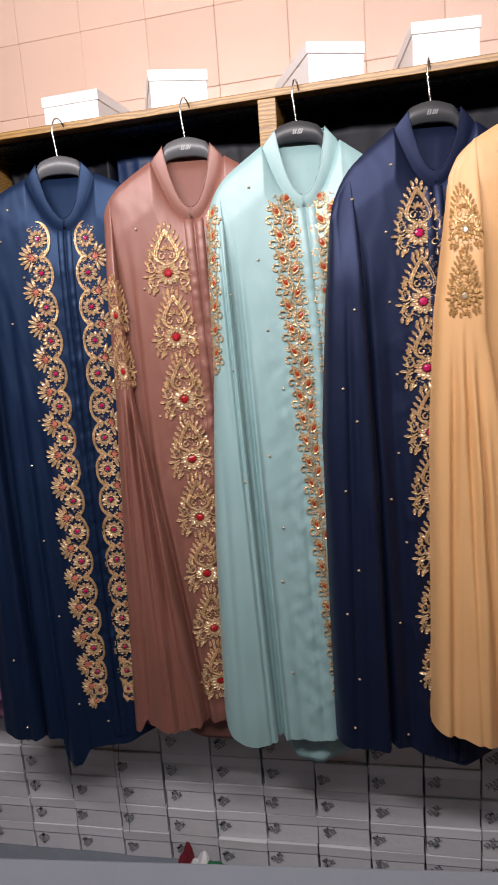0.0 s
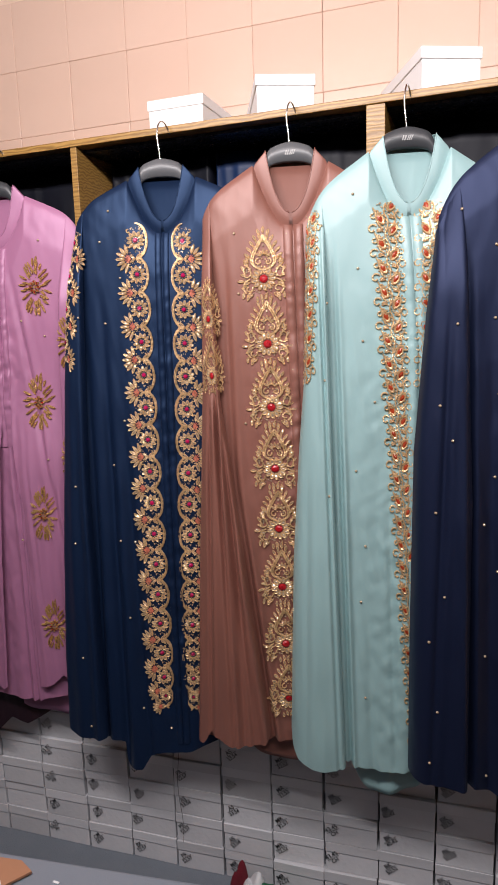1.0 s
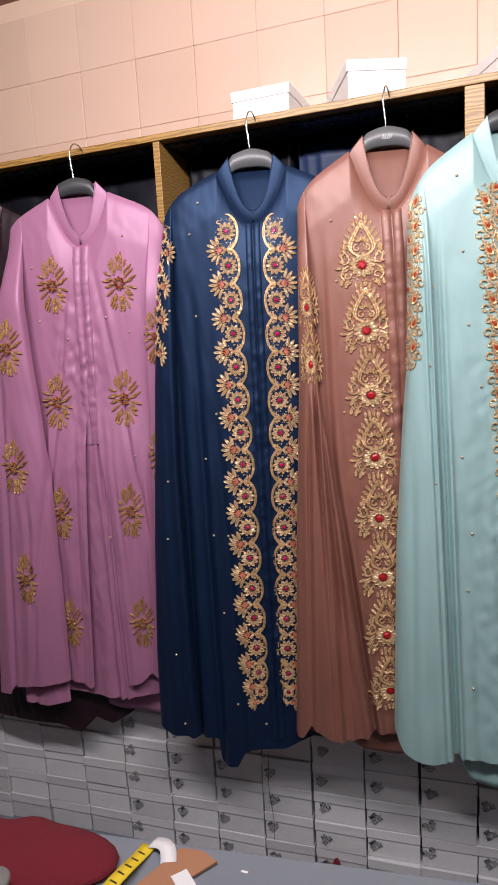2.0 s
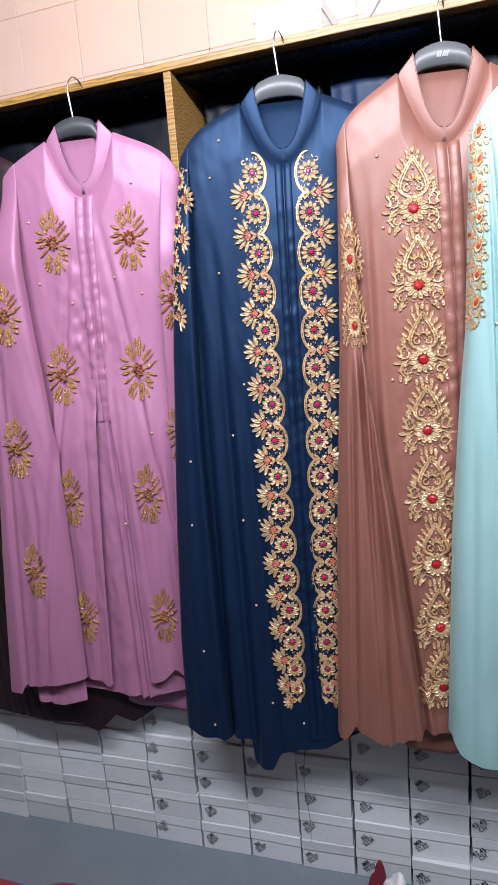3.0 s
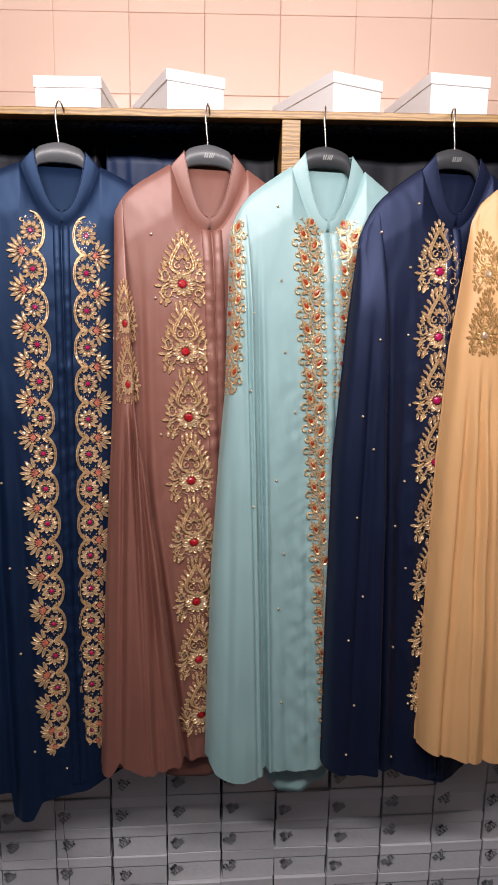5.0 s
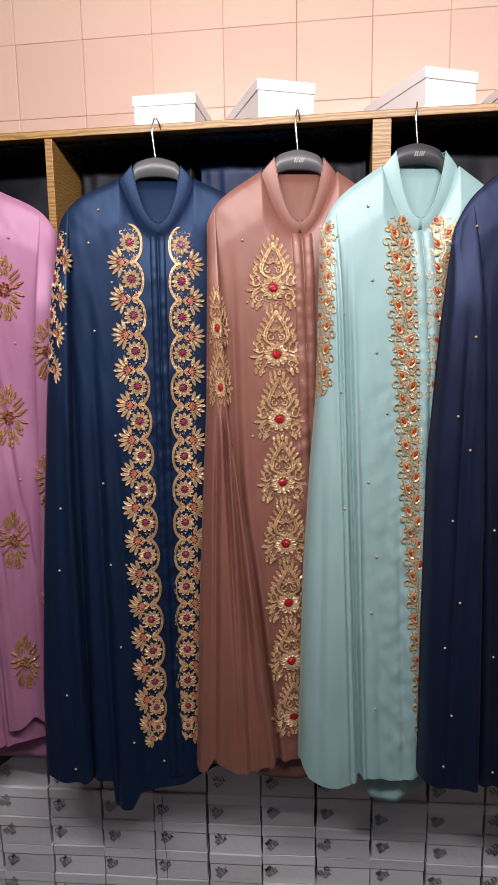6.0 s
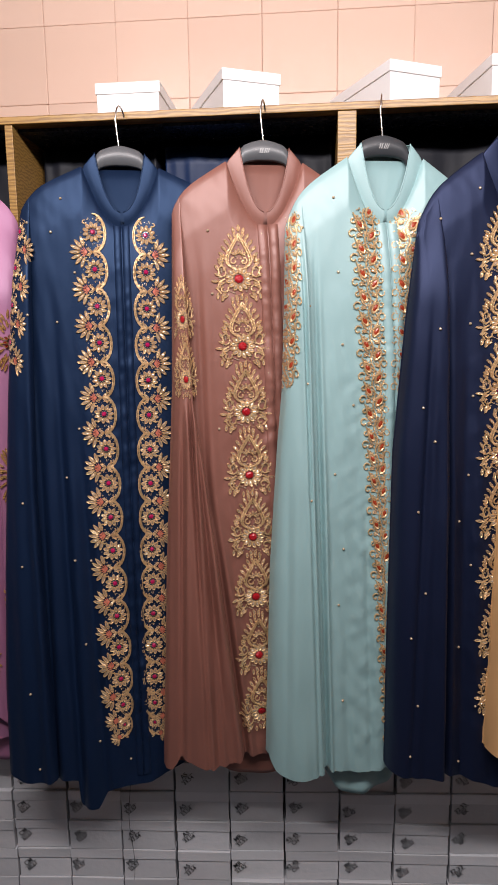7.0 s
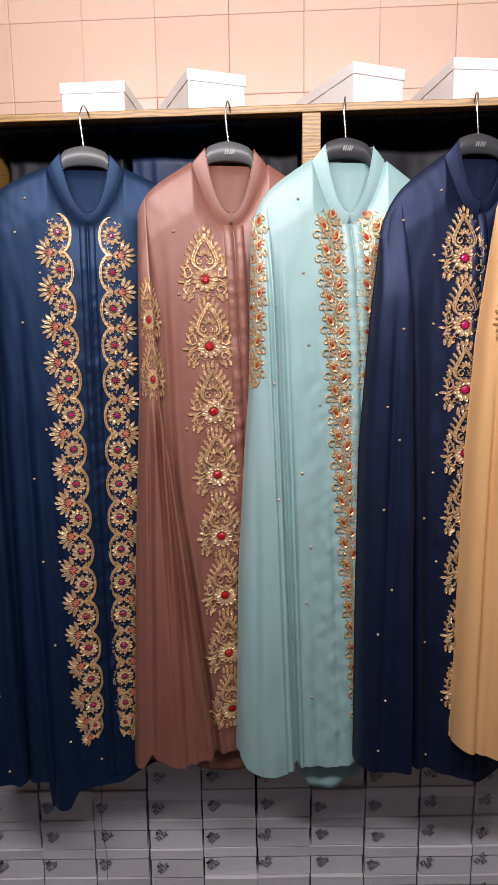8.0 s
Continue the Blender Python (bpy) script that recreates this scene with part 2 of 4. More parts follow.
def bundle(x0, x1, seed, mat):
    """A hanging row of dark garments in glossy plastic covers that fills a compartment; one has a blue glow painted in.
    """
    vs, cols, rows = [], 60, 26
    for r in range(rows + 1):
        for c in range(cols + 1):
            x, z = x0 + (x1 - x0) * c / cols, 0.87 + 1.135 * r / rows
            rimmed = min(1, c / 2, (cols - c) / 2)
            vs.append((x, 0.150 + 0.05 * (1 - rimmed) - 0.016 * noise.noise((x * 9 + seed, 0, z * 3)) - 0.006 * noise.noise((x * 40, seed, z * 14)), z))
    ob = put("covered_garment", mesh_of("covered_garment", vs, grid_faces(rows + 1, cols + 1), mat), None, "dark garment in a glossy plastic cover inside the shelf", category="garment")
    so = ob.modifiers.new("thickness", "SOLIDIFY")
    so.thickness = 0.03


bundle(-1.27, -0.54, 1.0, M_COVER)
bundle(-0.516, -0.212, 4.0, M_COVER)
# stretch of cover that carries the painted blue glow
bundle(-0.208, 0.012, 2.0, M_GLOWCOVER)
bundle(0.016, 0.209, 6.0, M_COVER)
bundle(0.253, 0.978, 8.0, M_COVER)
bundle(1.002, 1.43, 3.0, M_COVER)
block("lower_board", (-1.73, 0.05, 0.84), (1.43, 0.37, 0.8595), M_WOOD, shelf, bevel=0.001)

# ---- garments ----
NECK = 0.082


def crease(d):
    """Cross-section of one fold: a sharp valley with a rounded ridge on each side."""
    return -1.1 * math.exp(-1.6 * d * d) + 0.7 * math.exp(-(d - 1.5) ** 2 / 1.4) + 0.5 * math.exp(-(d + 1.6) ** 2 / 2.0)


def along(x, xs, ys):
    """Straight-line value at x of a short table with rising xs."""
    if x <= xs[0]:
        return ys[0]
    for k in range(1, len(xs)):
        if x <= xs[k]:
            w = (x - xs[k - 1]) / (xs[k] - xs[k - 1])
            return ys[k - 1] + (ys[k] - ys[k - 1]) * w
    return ys[-1]


def columns(table):
    return [a for a, _ in table], [b for _, b in table]


class Robe:
    """A long robe on its hanger: its outline, folds and front surface, in its own axes (u across, z up)."""

    def __init__(self, left, right, hem, seed, v=1.80, shoulder=1.85, tip=0.2, fold=0.009, creases=(), flare=0.03, crumple=0.0036, neck=0.0, calm=0.0):
        self.calm = calm
        self.neck = neck
        self.crumple = crumple
        self.left, self.right, self.hem_t, self.seed, self.v = columns(left[::-1]), columns(right[::-1]), columns(hem), seed, v
        self.shoulder, self.tip, self.fold, self.creases, self.flare = shoulder, tip, fold, creases, flare

    def span(self, z):
        return along(z, *self.left), along(z, *self.right)

    def top(self, u):
        """Height of the shoulder seam, or of the neckline in front."""
        a = abs(u - self.neck)
        if a < NECK:
            return self.v + (1.914 - self.v) * (a / NECK) ** 1.9
        k = min(1.2, (a - NECK) / (self.tip - NECK))
        return 1.914 + (self.shoulder - 1.914) * k - 0.022 * k ** 7

    def back_top(self, u):
        return 1.910 if abs(u - self.neck) < NECK else self.top(u)

    def hem(self, s):
        return along(s, *self.hem_t)

    def u_of(self, s, z):
        a, b = self.span(z)
        return a + (b - a) * s

    def puff(self, s, z, top):
        open_neck = min(1.0, max(0.0, (top - z) / 0.10))
        low = max(0.0, 1.8 - z) / 1.35
        d = (0.030 + self.flare * low) * (0.25 + 0.75 * math.sqrt(open_neck))
        return d * math.sqrt(max(0.0, 1 - abs(2 * s - 1) ** 2.6))

    def folds(self, s, z):
        """Broad drape, a few creases that run down the cloth, and soft crumples."""
        a = self.fold * min(1.0, max(0.0, (1.75 - z) / 0.9)) ** 1.1
        w = 0.8 * math.cos(2 * math.pi * (1.6 * s + 0.31 * self.seed) + 0.7 * math.sin(1.3 * z + self.seed))
        w += 0.9 * noise.noise((3.6 * s + 3.1 * self.seed, 0.9 * z, self.seed))
        rim = min(1.0, 6 * s, 6 * (1 - s))
        y = a * w * rim
        u = self.u_of(s, z)
        for za, ua, zb, ub, depth, width in self.creases:
            t = (za - z) / (za - zb)
            if t > 0:
                d = (u - (ua + (ub - ua) * t)) / width
                g = min(1.0, 2.2 * t)
                y += depth * g * crease(d)
        near = math.exp(-((u + 0.02) / 0.07) ** 2) * min(1.0, max(0.0, (1.75 - z) / 0.3)) * min(1.0, max(0.35, (z - self.calm) / 0.3))
        y += self.crumple * near * (noise.noise((u * 40 + self.seed, 4.0, (z + 0.8 * u) * 30)) + 0.6 * noise.noise((u * 18, self.seed, (z - 0.6 * u) * 52)))
        y += 0.0016 * rim * noise.noise((u * 60 + z * 9, self.seed, z * 4)) * min(1.0, max(0.0, (1.85 - z) / 0.5))
        y += 0.0022 * rim * noise.noise((u * 22 + self.seed, 1.0, z * 9)) * min(1.0, max(0.2, (1.9 - z) / 0.3))
        drag = math.exp(-((z - 1.84) / 0.06) ** 2) * min(1.0, max(0.0, (abs(u) - 0.06) / 0.05))
        y += 0.0014 * drag * noise.noise(((u + 0.8 * z) * 38 + self.seed, 9.0, z * 12))
        return y

    def front(self, u, z):
        a, b = self.span(z)
        s = min(1.0, max(0.0, (u - a) / (b - a)))
        return -self.puff(s, z, self.top(u)) - self.folds(s, z)

    def sheet(self, name, mat, root, cols=170, rows=130):
        vs, fs = [], []
        for side in (0, 1):
            base = len(vs)
            for r in range(rows + 1):
                t = (r / rows) ** 0.9
                for c in range(cols + 1):
                    s = c / cols
                    z0 = self.hem(s) + (0.012 if side else 0)
                    ut = self.u_of(s, 1.86)
                    zt = self.back_top(ut) if side else self.top(ut)
                    z = z0 + (zt - z0) * t
                    u = self.u_of(s, z)
                    if side == 0:
                        y = -self.puff(s, z, zt) - self.folds(s, z)
                    else:
                        y = 0.6 * self.puff(s, z, zt) - 0.4 * self.folds(s, z)
                    vs.append((u, y, z))
            f = grid_faces(rows + 1, cols + 1, base)
            fs += f if side == 0 else [q[::-1] for q in f]
        return put(name, mesh_of(name, vs, fs, mat), root)


def panel(robe, name, mat, root, left, right, hem, top, out=0.022, label="", creases=(), ripple=0.0035, k=2.0, seed=0, gap=0.014):
    """A hanging sleeve: a flattened tube in front of the robe between two edges. Returns the object and its front surface."""
    lz, lu = columns(left[::-1])
    rz, ru = columns(right[::-1])
    hem_t = columns(hem)

    def at(t, z, side):
        a, b = along(z, lz, lu), along(z, rz, ru)
        u = a + (b - a) * t
        grow = min(1.0, max(0.0, (top - z) / 0.22))
        grow = grow * grow * (3 - 2 * grow)
        bulge = math.sqrt(max(0.0, 1 - abs(2 * t - 1) ** 7))
        wave = ripple * min(1, max(0, (1.6 - z) / 0.7)) * math.cos(2 * math.pi * k * t + seed + 0.6 * z) * bulge
        for za, ua, zb, ub, depth, width in creases:
            q = (za - z) / (za - zb)
            if q > 0:
                wave += depth * min(1.0, 4 * q) * max(0.25, 1 - 0.5 * q) * crease((u - (ua + (ub - ua) * q)) / width) * bulge
        y0 = robe.front(u, z) - 0.0006 - gap * grow
        return u, (y0 - (out * (0.04 + 0.96 * grow) * bulge) - wave - 0.002 * noise.noise((u * 20, 3.0 + seed, z * 7))) if side == 0 else y0 + 0.002 * bulge

    vs, fs, rows, cols = [], [], 100, 44
    for side in (0, 1):
        base = len(vs)
        for r in range(rows + 1):
            for c in range(cols + 1):
                t = c / cols
                z0 = along(t, *hem_t)
                ut = along(top, lz, lu) * (1 - t) + along(top, rz, ru) * t
                zt = min(top + 0.03, robe.top(ut) - 0.001)
                z = z0 + (zt - z0) * r / rows
                u, y = at(t, z, side)
                vs.append((u, y, z))
        f = grid_faces(rows + 1, cols + 1, base)
        fs += f if side == 0 else [q[::-1] for q in f]
    ob = put(name, mesh_of(name, vs, fs, mat), root, label)

    def front(u, z):
        a, b = along(z, lz, lu), along(z, rz, ru)
        return at(min(1, max(0, (u - a) / max(1e-4, b - a))), z, 0)[1]
    return ob, front


def collar(robe, mat, root):
    """A stand collar, open in front: a band from the neck seam to its upper edge, with a corded rim."""
    vs, rim, n, k = [], [], 72, 6
    for i in range(n + 1):
        q = 0.035 + (2 * math.pi - 0.07) * i / n
        c, sn = math.cos(q), math.sin(q)
        if c > 0:
            u = math.copysign(NECK * abs(sn) ** 0.9, sn)
            z = robe.top(robe.neck + u * 0.999)
            y = robe.front(robe.neck + u, z - 0.002) * (0.35 + 0.65 * c) - 0.002
        else:
            u, z, y = NECK * sn, 1.912 + 0.004 * -c, 0.022 * -c
        side = abs(sn)
        for j in range(k):
            t = j / (k - 1)
            foot = 1.0 if j == 0 else 0.0
            vs.append((robe.neck + u * (1 + 0.10 * foot * side - 0.35 * t * (0.45 + 0.55 * side)), y + 0.005 * foot - 0.003 * t - 0.0012 * math.sin(math.pi * t), z - 0.003 - 0.016 * foot + (0.027 + 0.004 * side) * t))
        rim.append(vs[-1])
    band = put("collar", mesh_of("collar", vs, [f[::-1] for f in grid_faces(n + 1, k)], mat), root, "stand collar")
    v, f = tube(rim, 0.0013, 6)
    put("piping", mesh_of("piping", v, f, mat), band)
    return band


def placket(robe, mat, root, line, z0, z1, half=0.020):
    """Two lapped facing strips down the front, a narrow gap between."""
    lz, lu = [a for a, _ in line[::-1]], [b for _, b in line[::-1]]
    for side in (-1, 1):
        vs, rows = [], 200
        for r in range(rows + 1):
            z = z0 + (z1 - z0) * r / rows
            cu = along(z, lz, lu)
            pucker = 0.0030 * abs(noise.noise((side * 3.0 + robe.seed, 2.0, z * 38))) + 0.0015 * abs(noise.noise((side * 5.0, 7.0, z * 15)))
            for j, (w, h) in enumerate(((0.0010, 0.0005), (0.0018, 0.0030), (0.5 * half, 0.0034), (half - 0.0012, 0.0030), (half, 0.0002))):
                u = cu + side * w
                vs.append((u, robe.front(u, z) - h - pucker * (1 if 0 < j < 4 else 0), z))
        f = grid_faces(rows + 1, 5)
        put("placket", mesh_of("placket", vs, f if side > 0 else [q[::-1] for q in f], mat), root, "stitched front placket")


def hanger(x, y, yaw, tilt=0.0, mark=True, drop=0.0, mat=None):
    # hangers given a material look grey from the sheen painted into it
    root = tagged(new("clothes_hanger"), ("grey" if mat else "black") + " plastic hanger with a bent steel hook" + (", silver print" if mark else ""), "hanger", "hangers on the shelf edge")
    root.matrix_basis = pose(x, y, drop, 0, tilt, yaw)
    vs, n, prof = [], 40, ((-0.0075, -0.44), (-0.009, 0.0), (-0.0075, 0.42), (0.0, 0.52), (0.0075, 0.42), (0.009, 0.0), (0.0075, -0.44), (0.0, -0.52))
    for i in range(n + 1):
        u = -0.12 + 0.24 * i / n
        zc = 1.938 - 4.6 * min(abs(u), 0.05) ** 2 - 1.5 * max(0.0, abs(u) - 0.046)
        hgt = max(0.012, 0.042 - 0.14 * abs(u) - 0.5 * max(0.0, abs(u) - 0.048))
        for py, pz in prof:
            py *= 1.0 - 0.75 * min(1.0, max(0.0, (abs(u) - 0.045) / 0.05))
            vs.append((u, py, zc + hgt * pz))
    k = len(prof)
    fs = grid_faces(n + 1, k, 0, True) + [tuple(range(k))[::-1], tuple(n * k + j for j in range(k))]
    put("hanger_arm", mesh_of("hanger_arm", vs, fs, mat or M_PLASTIC), root)
    pts = [(-0.0008 * i, 0, 1.945 + 0.008 * i) for i in range(9)]
    pts += [(-0.0064 + 0.003 - 0.003 * math.cos(a) + 0.014 * a / math.pi, 0.024 - 0.024 * math.cos(a), 2.012 + 0.034 * math.sin(a) ** 0.8) for a in [math.pi * j / 12 for j in range(1, 12)]]
    v, f = tube(pts, 0.0019, 8)
    put("hook", mesh_of("hook", v, f, M_STEEL), root, "steel wire hook")
    if mark:
        bars = [(-0.0085, 0.0026, 0.25), (-0.0040, 0.0026, 0.25), (0.0015, 0.0022, 0.35), (0.0052, 0.0022, 0.35), (0.0090, 0.0022, 0.35)]
        for bu, w, sl in bars:
            put("printed_mark", mesh_of("printed_mark", [(bu - w / 2 - sl * 0.006, -0.0096, 1.931), (bu + w / 2 - sl * 0.006, -0.0096, 1.931), (bu + w / 2 + sl * 0.006, -0.0092, 1.941), (bu - w / 2 + sl * 0.006, -0.0092, 1.941)], [(0, 1, 2, 3)], M_SILVER, smooth=False), root, "silver print")
    return root


# ---- beadwork: small raised shapes laid on a front surface ----
class Beads:
    """Collects gold cords, petals and stones in a flat plan (a across, b up), then lays them on a robe's front."""

    def __init__(self):
        self.v, self.f, self.i, self.gems = [], [], [], []

    def petal(self, a, b, ang, ln, wd, inner=1, h=0.0028):
        """A marquise: a gold rim round a sunk stone, its base at (a, b)."""
        n0, n = len(self.v), 8
        ca, sa = math.cos(ang), math.sin(ang)
        for scale, hh in ((1.0, 0.0), (0.80, h), (0.52, h * 0.55)):
            for k in range(n):
                q = 2 * math.pi * k / n
                x = ln / 2 + ln / 2 * scale * math.cos(q)
                y = wd / 2 * scale * math.sin(q) * (0.72 + 0.28 * abs(math.sin(q)))
                self.v.append((a + ca * x - sa * y, b + sa * x + ca * y, hh))
        self.v.append((a + ca * ln / 2, b + sa * ln / 2, h * 1.05))
        for ring in (0, 1):
            for k in range(n):
                d = (k + 1) % n
                self.f.append((n0 + ring * n + k, n0 + ring * n + d, n0 + (ring + 1) * n + d, n0 + (ring + 1) * n + k))
                self.i.append(0)
        for k in range(n):
            self.f.append((n0 + 2 * n + k, n0 + 2 * n + (k + 1) % n, n0 + 3 * n))
            self.i.append(inner)

    def cord(self, pts, r=0.0011, mat=0, h=0.0012):
        """A half-round cord along the plan points, knotted like a string of beads."""
        r *= 1.3
        n0 = len(self.v)
        for k, (a, b) in enumerate(pts):
            p, q = pts[max(0, k - 1)], pts[min(len(pts) - 1, k + 1)]
            dx, dy = q[0] - p[0], q[1] - p[1]
            ln = math.hypot(dx, dy) or 1
            nx, ny = -dy / ln, dx / ln
            w = r * (1.15 if k % 2 else 0.85)
            self.v += [(a + nx * w, b + ny * w, 0), (a + nx * w * 0.5, b + ny * w * 0.5, h + w), (a - nx * w * 0.5, b - ny * w * 0.5, h + w), (a - nx * w, b - ny * w, 0)]
        for k in range(len(pts) - 1):
            for j in range(3):
                self.f.append((n0 + 4 * k + j, n0 + 4 * k + 4 + j, n0 + 4 * k + 5 + j, n0 + 4 * k + 1 + j))
                self.i.append(mat)

    def bead(self, a, b, r, mat=1):
        n0, n = len(self.v), 6
        for k in range(n):
            q = 2 * math.pi * k / n
            self.v.append((a + r * math.cos(q), b + r * math.sin(q), 0.0004))
        for k in range(n):
            q = 2 * math.pi * k / n
            self.v.append((a + 0.6 * r * math.cos(q), b + 0.6 * r * math.sin(q), r * 0.95))
        for k in range(n):
            d = (k + 1) % n
            self.f.append((n0 + k, n0 + d, n0 + n + d, n0 + n + k))
            self.i.append(mat)
        self.f.append(tuple(n0 + n + k for k in range(n)))
        self.i.append(mat)

    def fill(self, count, seed, inside, r=0.0016):
        """Seed beads strewn over part of the plan."""
        g = random.Random(seed)
        while count > 0:
            a, b = g.uniform(-0.045, 0.045), g.uniform(-0.06, 0.09)
            if inside(a, b):
                self.bead(a, b, r * g.uniform(0.7, 1.2), 1 if g.random() < 0.6 else 0)
                count -= 1

    def flower(self, a, b, r, gem=0.0, count=11, turn=0.0, squash=1.0):
        for k in range(count):
            q = turn + 2 * math.pi * k / count
            self.petal(a + 0.38 * r * math.cos(q), b + 0.38 * r * math.sin(q) * squash, q, 0.68 * r, 0.42 * r)
        if gem:
            self.gems.append((a, b, gem))
            for k in range(9):
                q = 2 * math.pi * k / 9
                self.bead(a + gem * 1.25 * math.cos(q), b + gem * 1.25 * math.sin(q), gem * 0.25)

    def curl(self, a, b, r, start, sweep, rad=0.0011):
        n = 12
        self.cord([(a + r * (1 - 0.6 * k / n) * math.cos(start + sweep * k / n), b + r * (1 - 0.6 * k / n) * math.sin(start + sweep * k / n)) for k in range(n + 1)], rad)

    def lay(self, name, root, front, u, z, mats, gem_mat, scale=1.0, flip=1, tilt=0.0, squeeze=1.0, label="", clip=None):
        ct, st = math.cos(tilt), math.sin(tilt)

        def place(p):
            a, b = p[0] * flip * scale * squeeze, p[1] * scale
            uu, zz = u + a * ct - b * st, z + a * st + b * ct
            return uu, front(uu, zz) - 0.0012 - p[2] * max(0.7, scale), zz
        vs = [place(p) for p in self.v]
        fs, ix = self.f, self.i
        if clip:
            keep = [k for k, f in enumerate(fs) if all(clip(vs[j][0], vs[j][2]) for j in f)]
            fs, ix = [fs[k] for k in keep], [ix[k] for k in keep]
        if flip > 0:
            fs = [f[::-1] for f in fs]
        ob = put(name, mesh_of(name, vs, [f[::-1] for f in fs], mats, ix, smooth=False), root, label)
        for a, b, r in self.gems:
            g, n = [], 10
            for hh, rr in ((0.0, 1.0), (0.0026, 0.9), (0.0042, 0.5)):
                g += [place((a + r * rr * math.cos(2 * math.pi * k / n), b + r * rr * math.sin(2 * math.pi * k / n), hh)) for k in range(n)]
            gf = grid_faces(3, n, 0, True) + [tuple(range(2 * n, 3 * n))]
            if clip is None or clip(g[0][0], g[0][2]):
                put("stone", mesh_of("stone", g, gf, gem_mat, smooth=False), ob, "round faceted stone")
        return ob


GOLD = [M_GOLD, M_STONE, M_CORAL, M_RUBY]
LEAFED = [M_GOLD, M_STONE, M_CORAL, M_GARNET]
SPRAYED = [M_OLDGOLD, M_OLDGOLD, M_CORAL, M_RUBY]


def arc(a, b, rx, ry, q0, q1, n=14):
    return [(a + rx * math.cos(q0 + (q1 - q0) * k / n), b + ry * math.sin(q0 + (q1 - q0) * k / n)) for k in range(n + 1)]


def scallop_motif():
    """Flower in a scalloped double cord with a fan of petals on the outer side; period 0.08."""
    m = Beads()
    for off in (0.0, 0.0032):
        m.cord(arc(-0.004 + off, 0.0, 0.025, 0.041, -math.pi / 2 * 0.98, math.pi / 2 * 0.98, 22), 0.0012)
    m.flower(-0.003, 0.002, 0.021, 0.0052, 11)
    for k in range(7):
        q = math.radians(108 + k * 24)
        m.petal(-0.019 + 0.011 * math.cos(q), -0.040 + 0.011 * math.sin(q), q, 0.025, 0.0085)
        m.cord([(-0.016, -0.040), (-0.020 + 0.010 * math.cos(q), -0.040 + 0.010 * math.sin(q))], 0.0007, 2)
    for q in (0, 42, -42, 150, 210):
        m.petal(-0.004, -0.040, math.radians(q), 0.017, 0.006)
    m.curl(-0.022, -0.018, 0.006, 0.3, 5.0)
    m.curl(-0.020, 0.024, 0.005, -0.5, -5.0)
    m.curl(0.010, -0.026, 0.0045, 2.6, 5.0)
    m.curl(0.010, 0.028, 0.0045, 3.6, -5.0)
    m.fill(34, 3, lambda a, b: ((a + 0.004) / 0.024) ** 2 + (b / 0.040) ** 2 < 1 and (a + 0.003) ** 2 + b ** 2 > 0.020 ** 2, 0.0014)
    m.fill(14, 5, lambda a, b: (a + 0.022) ** 2 + (b + 0.040) ** 2 < 0.013 ** 2, 0.0015)
    return m


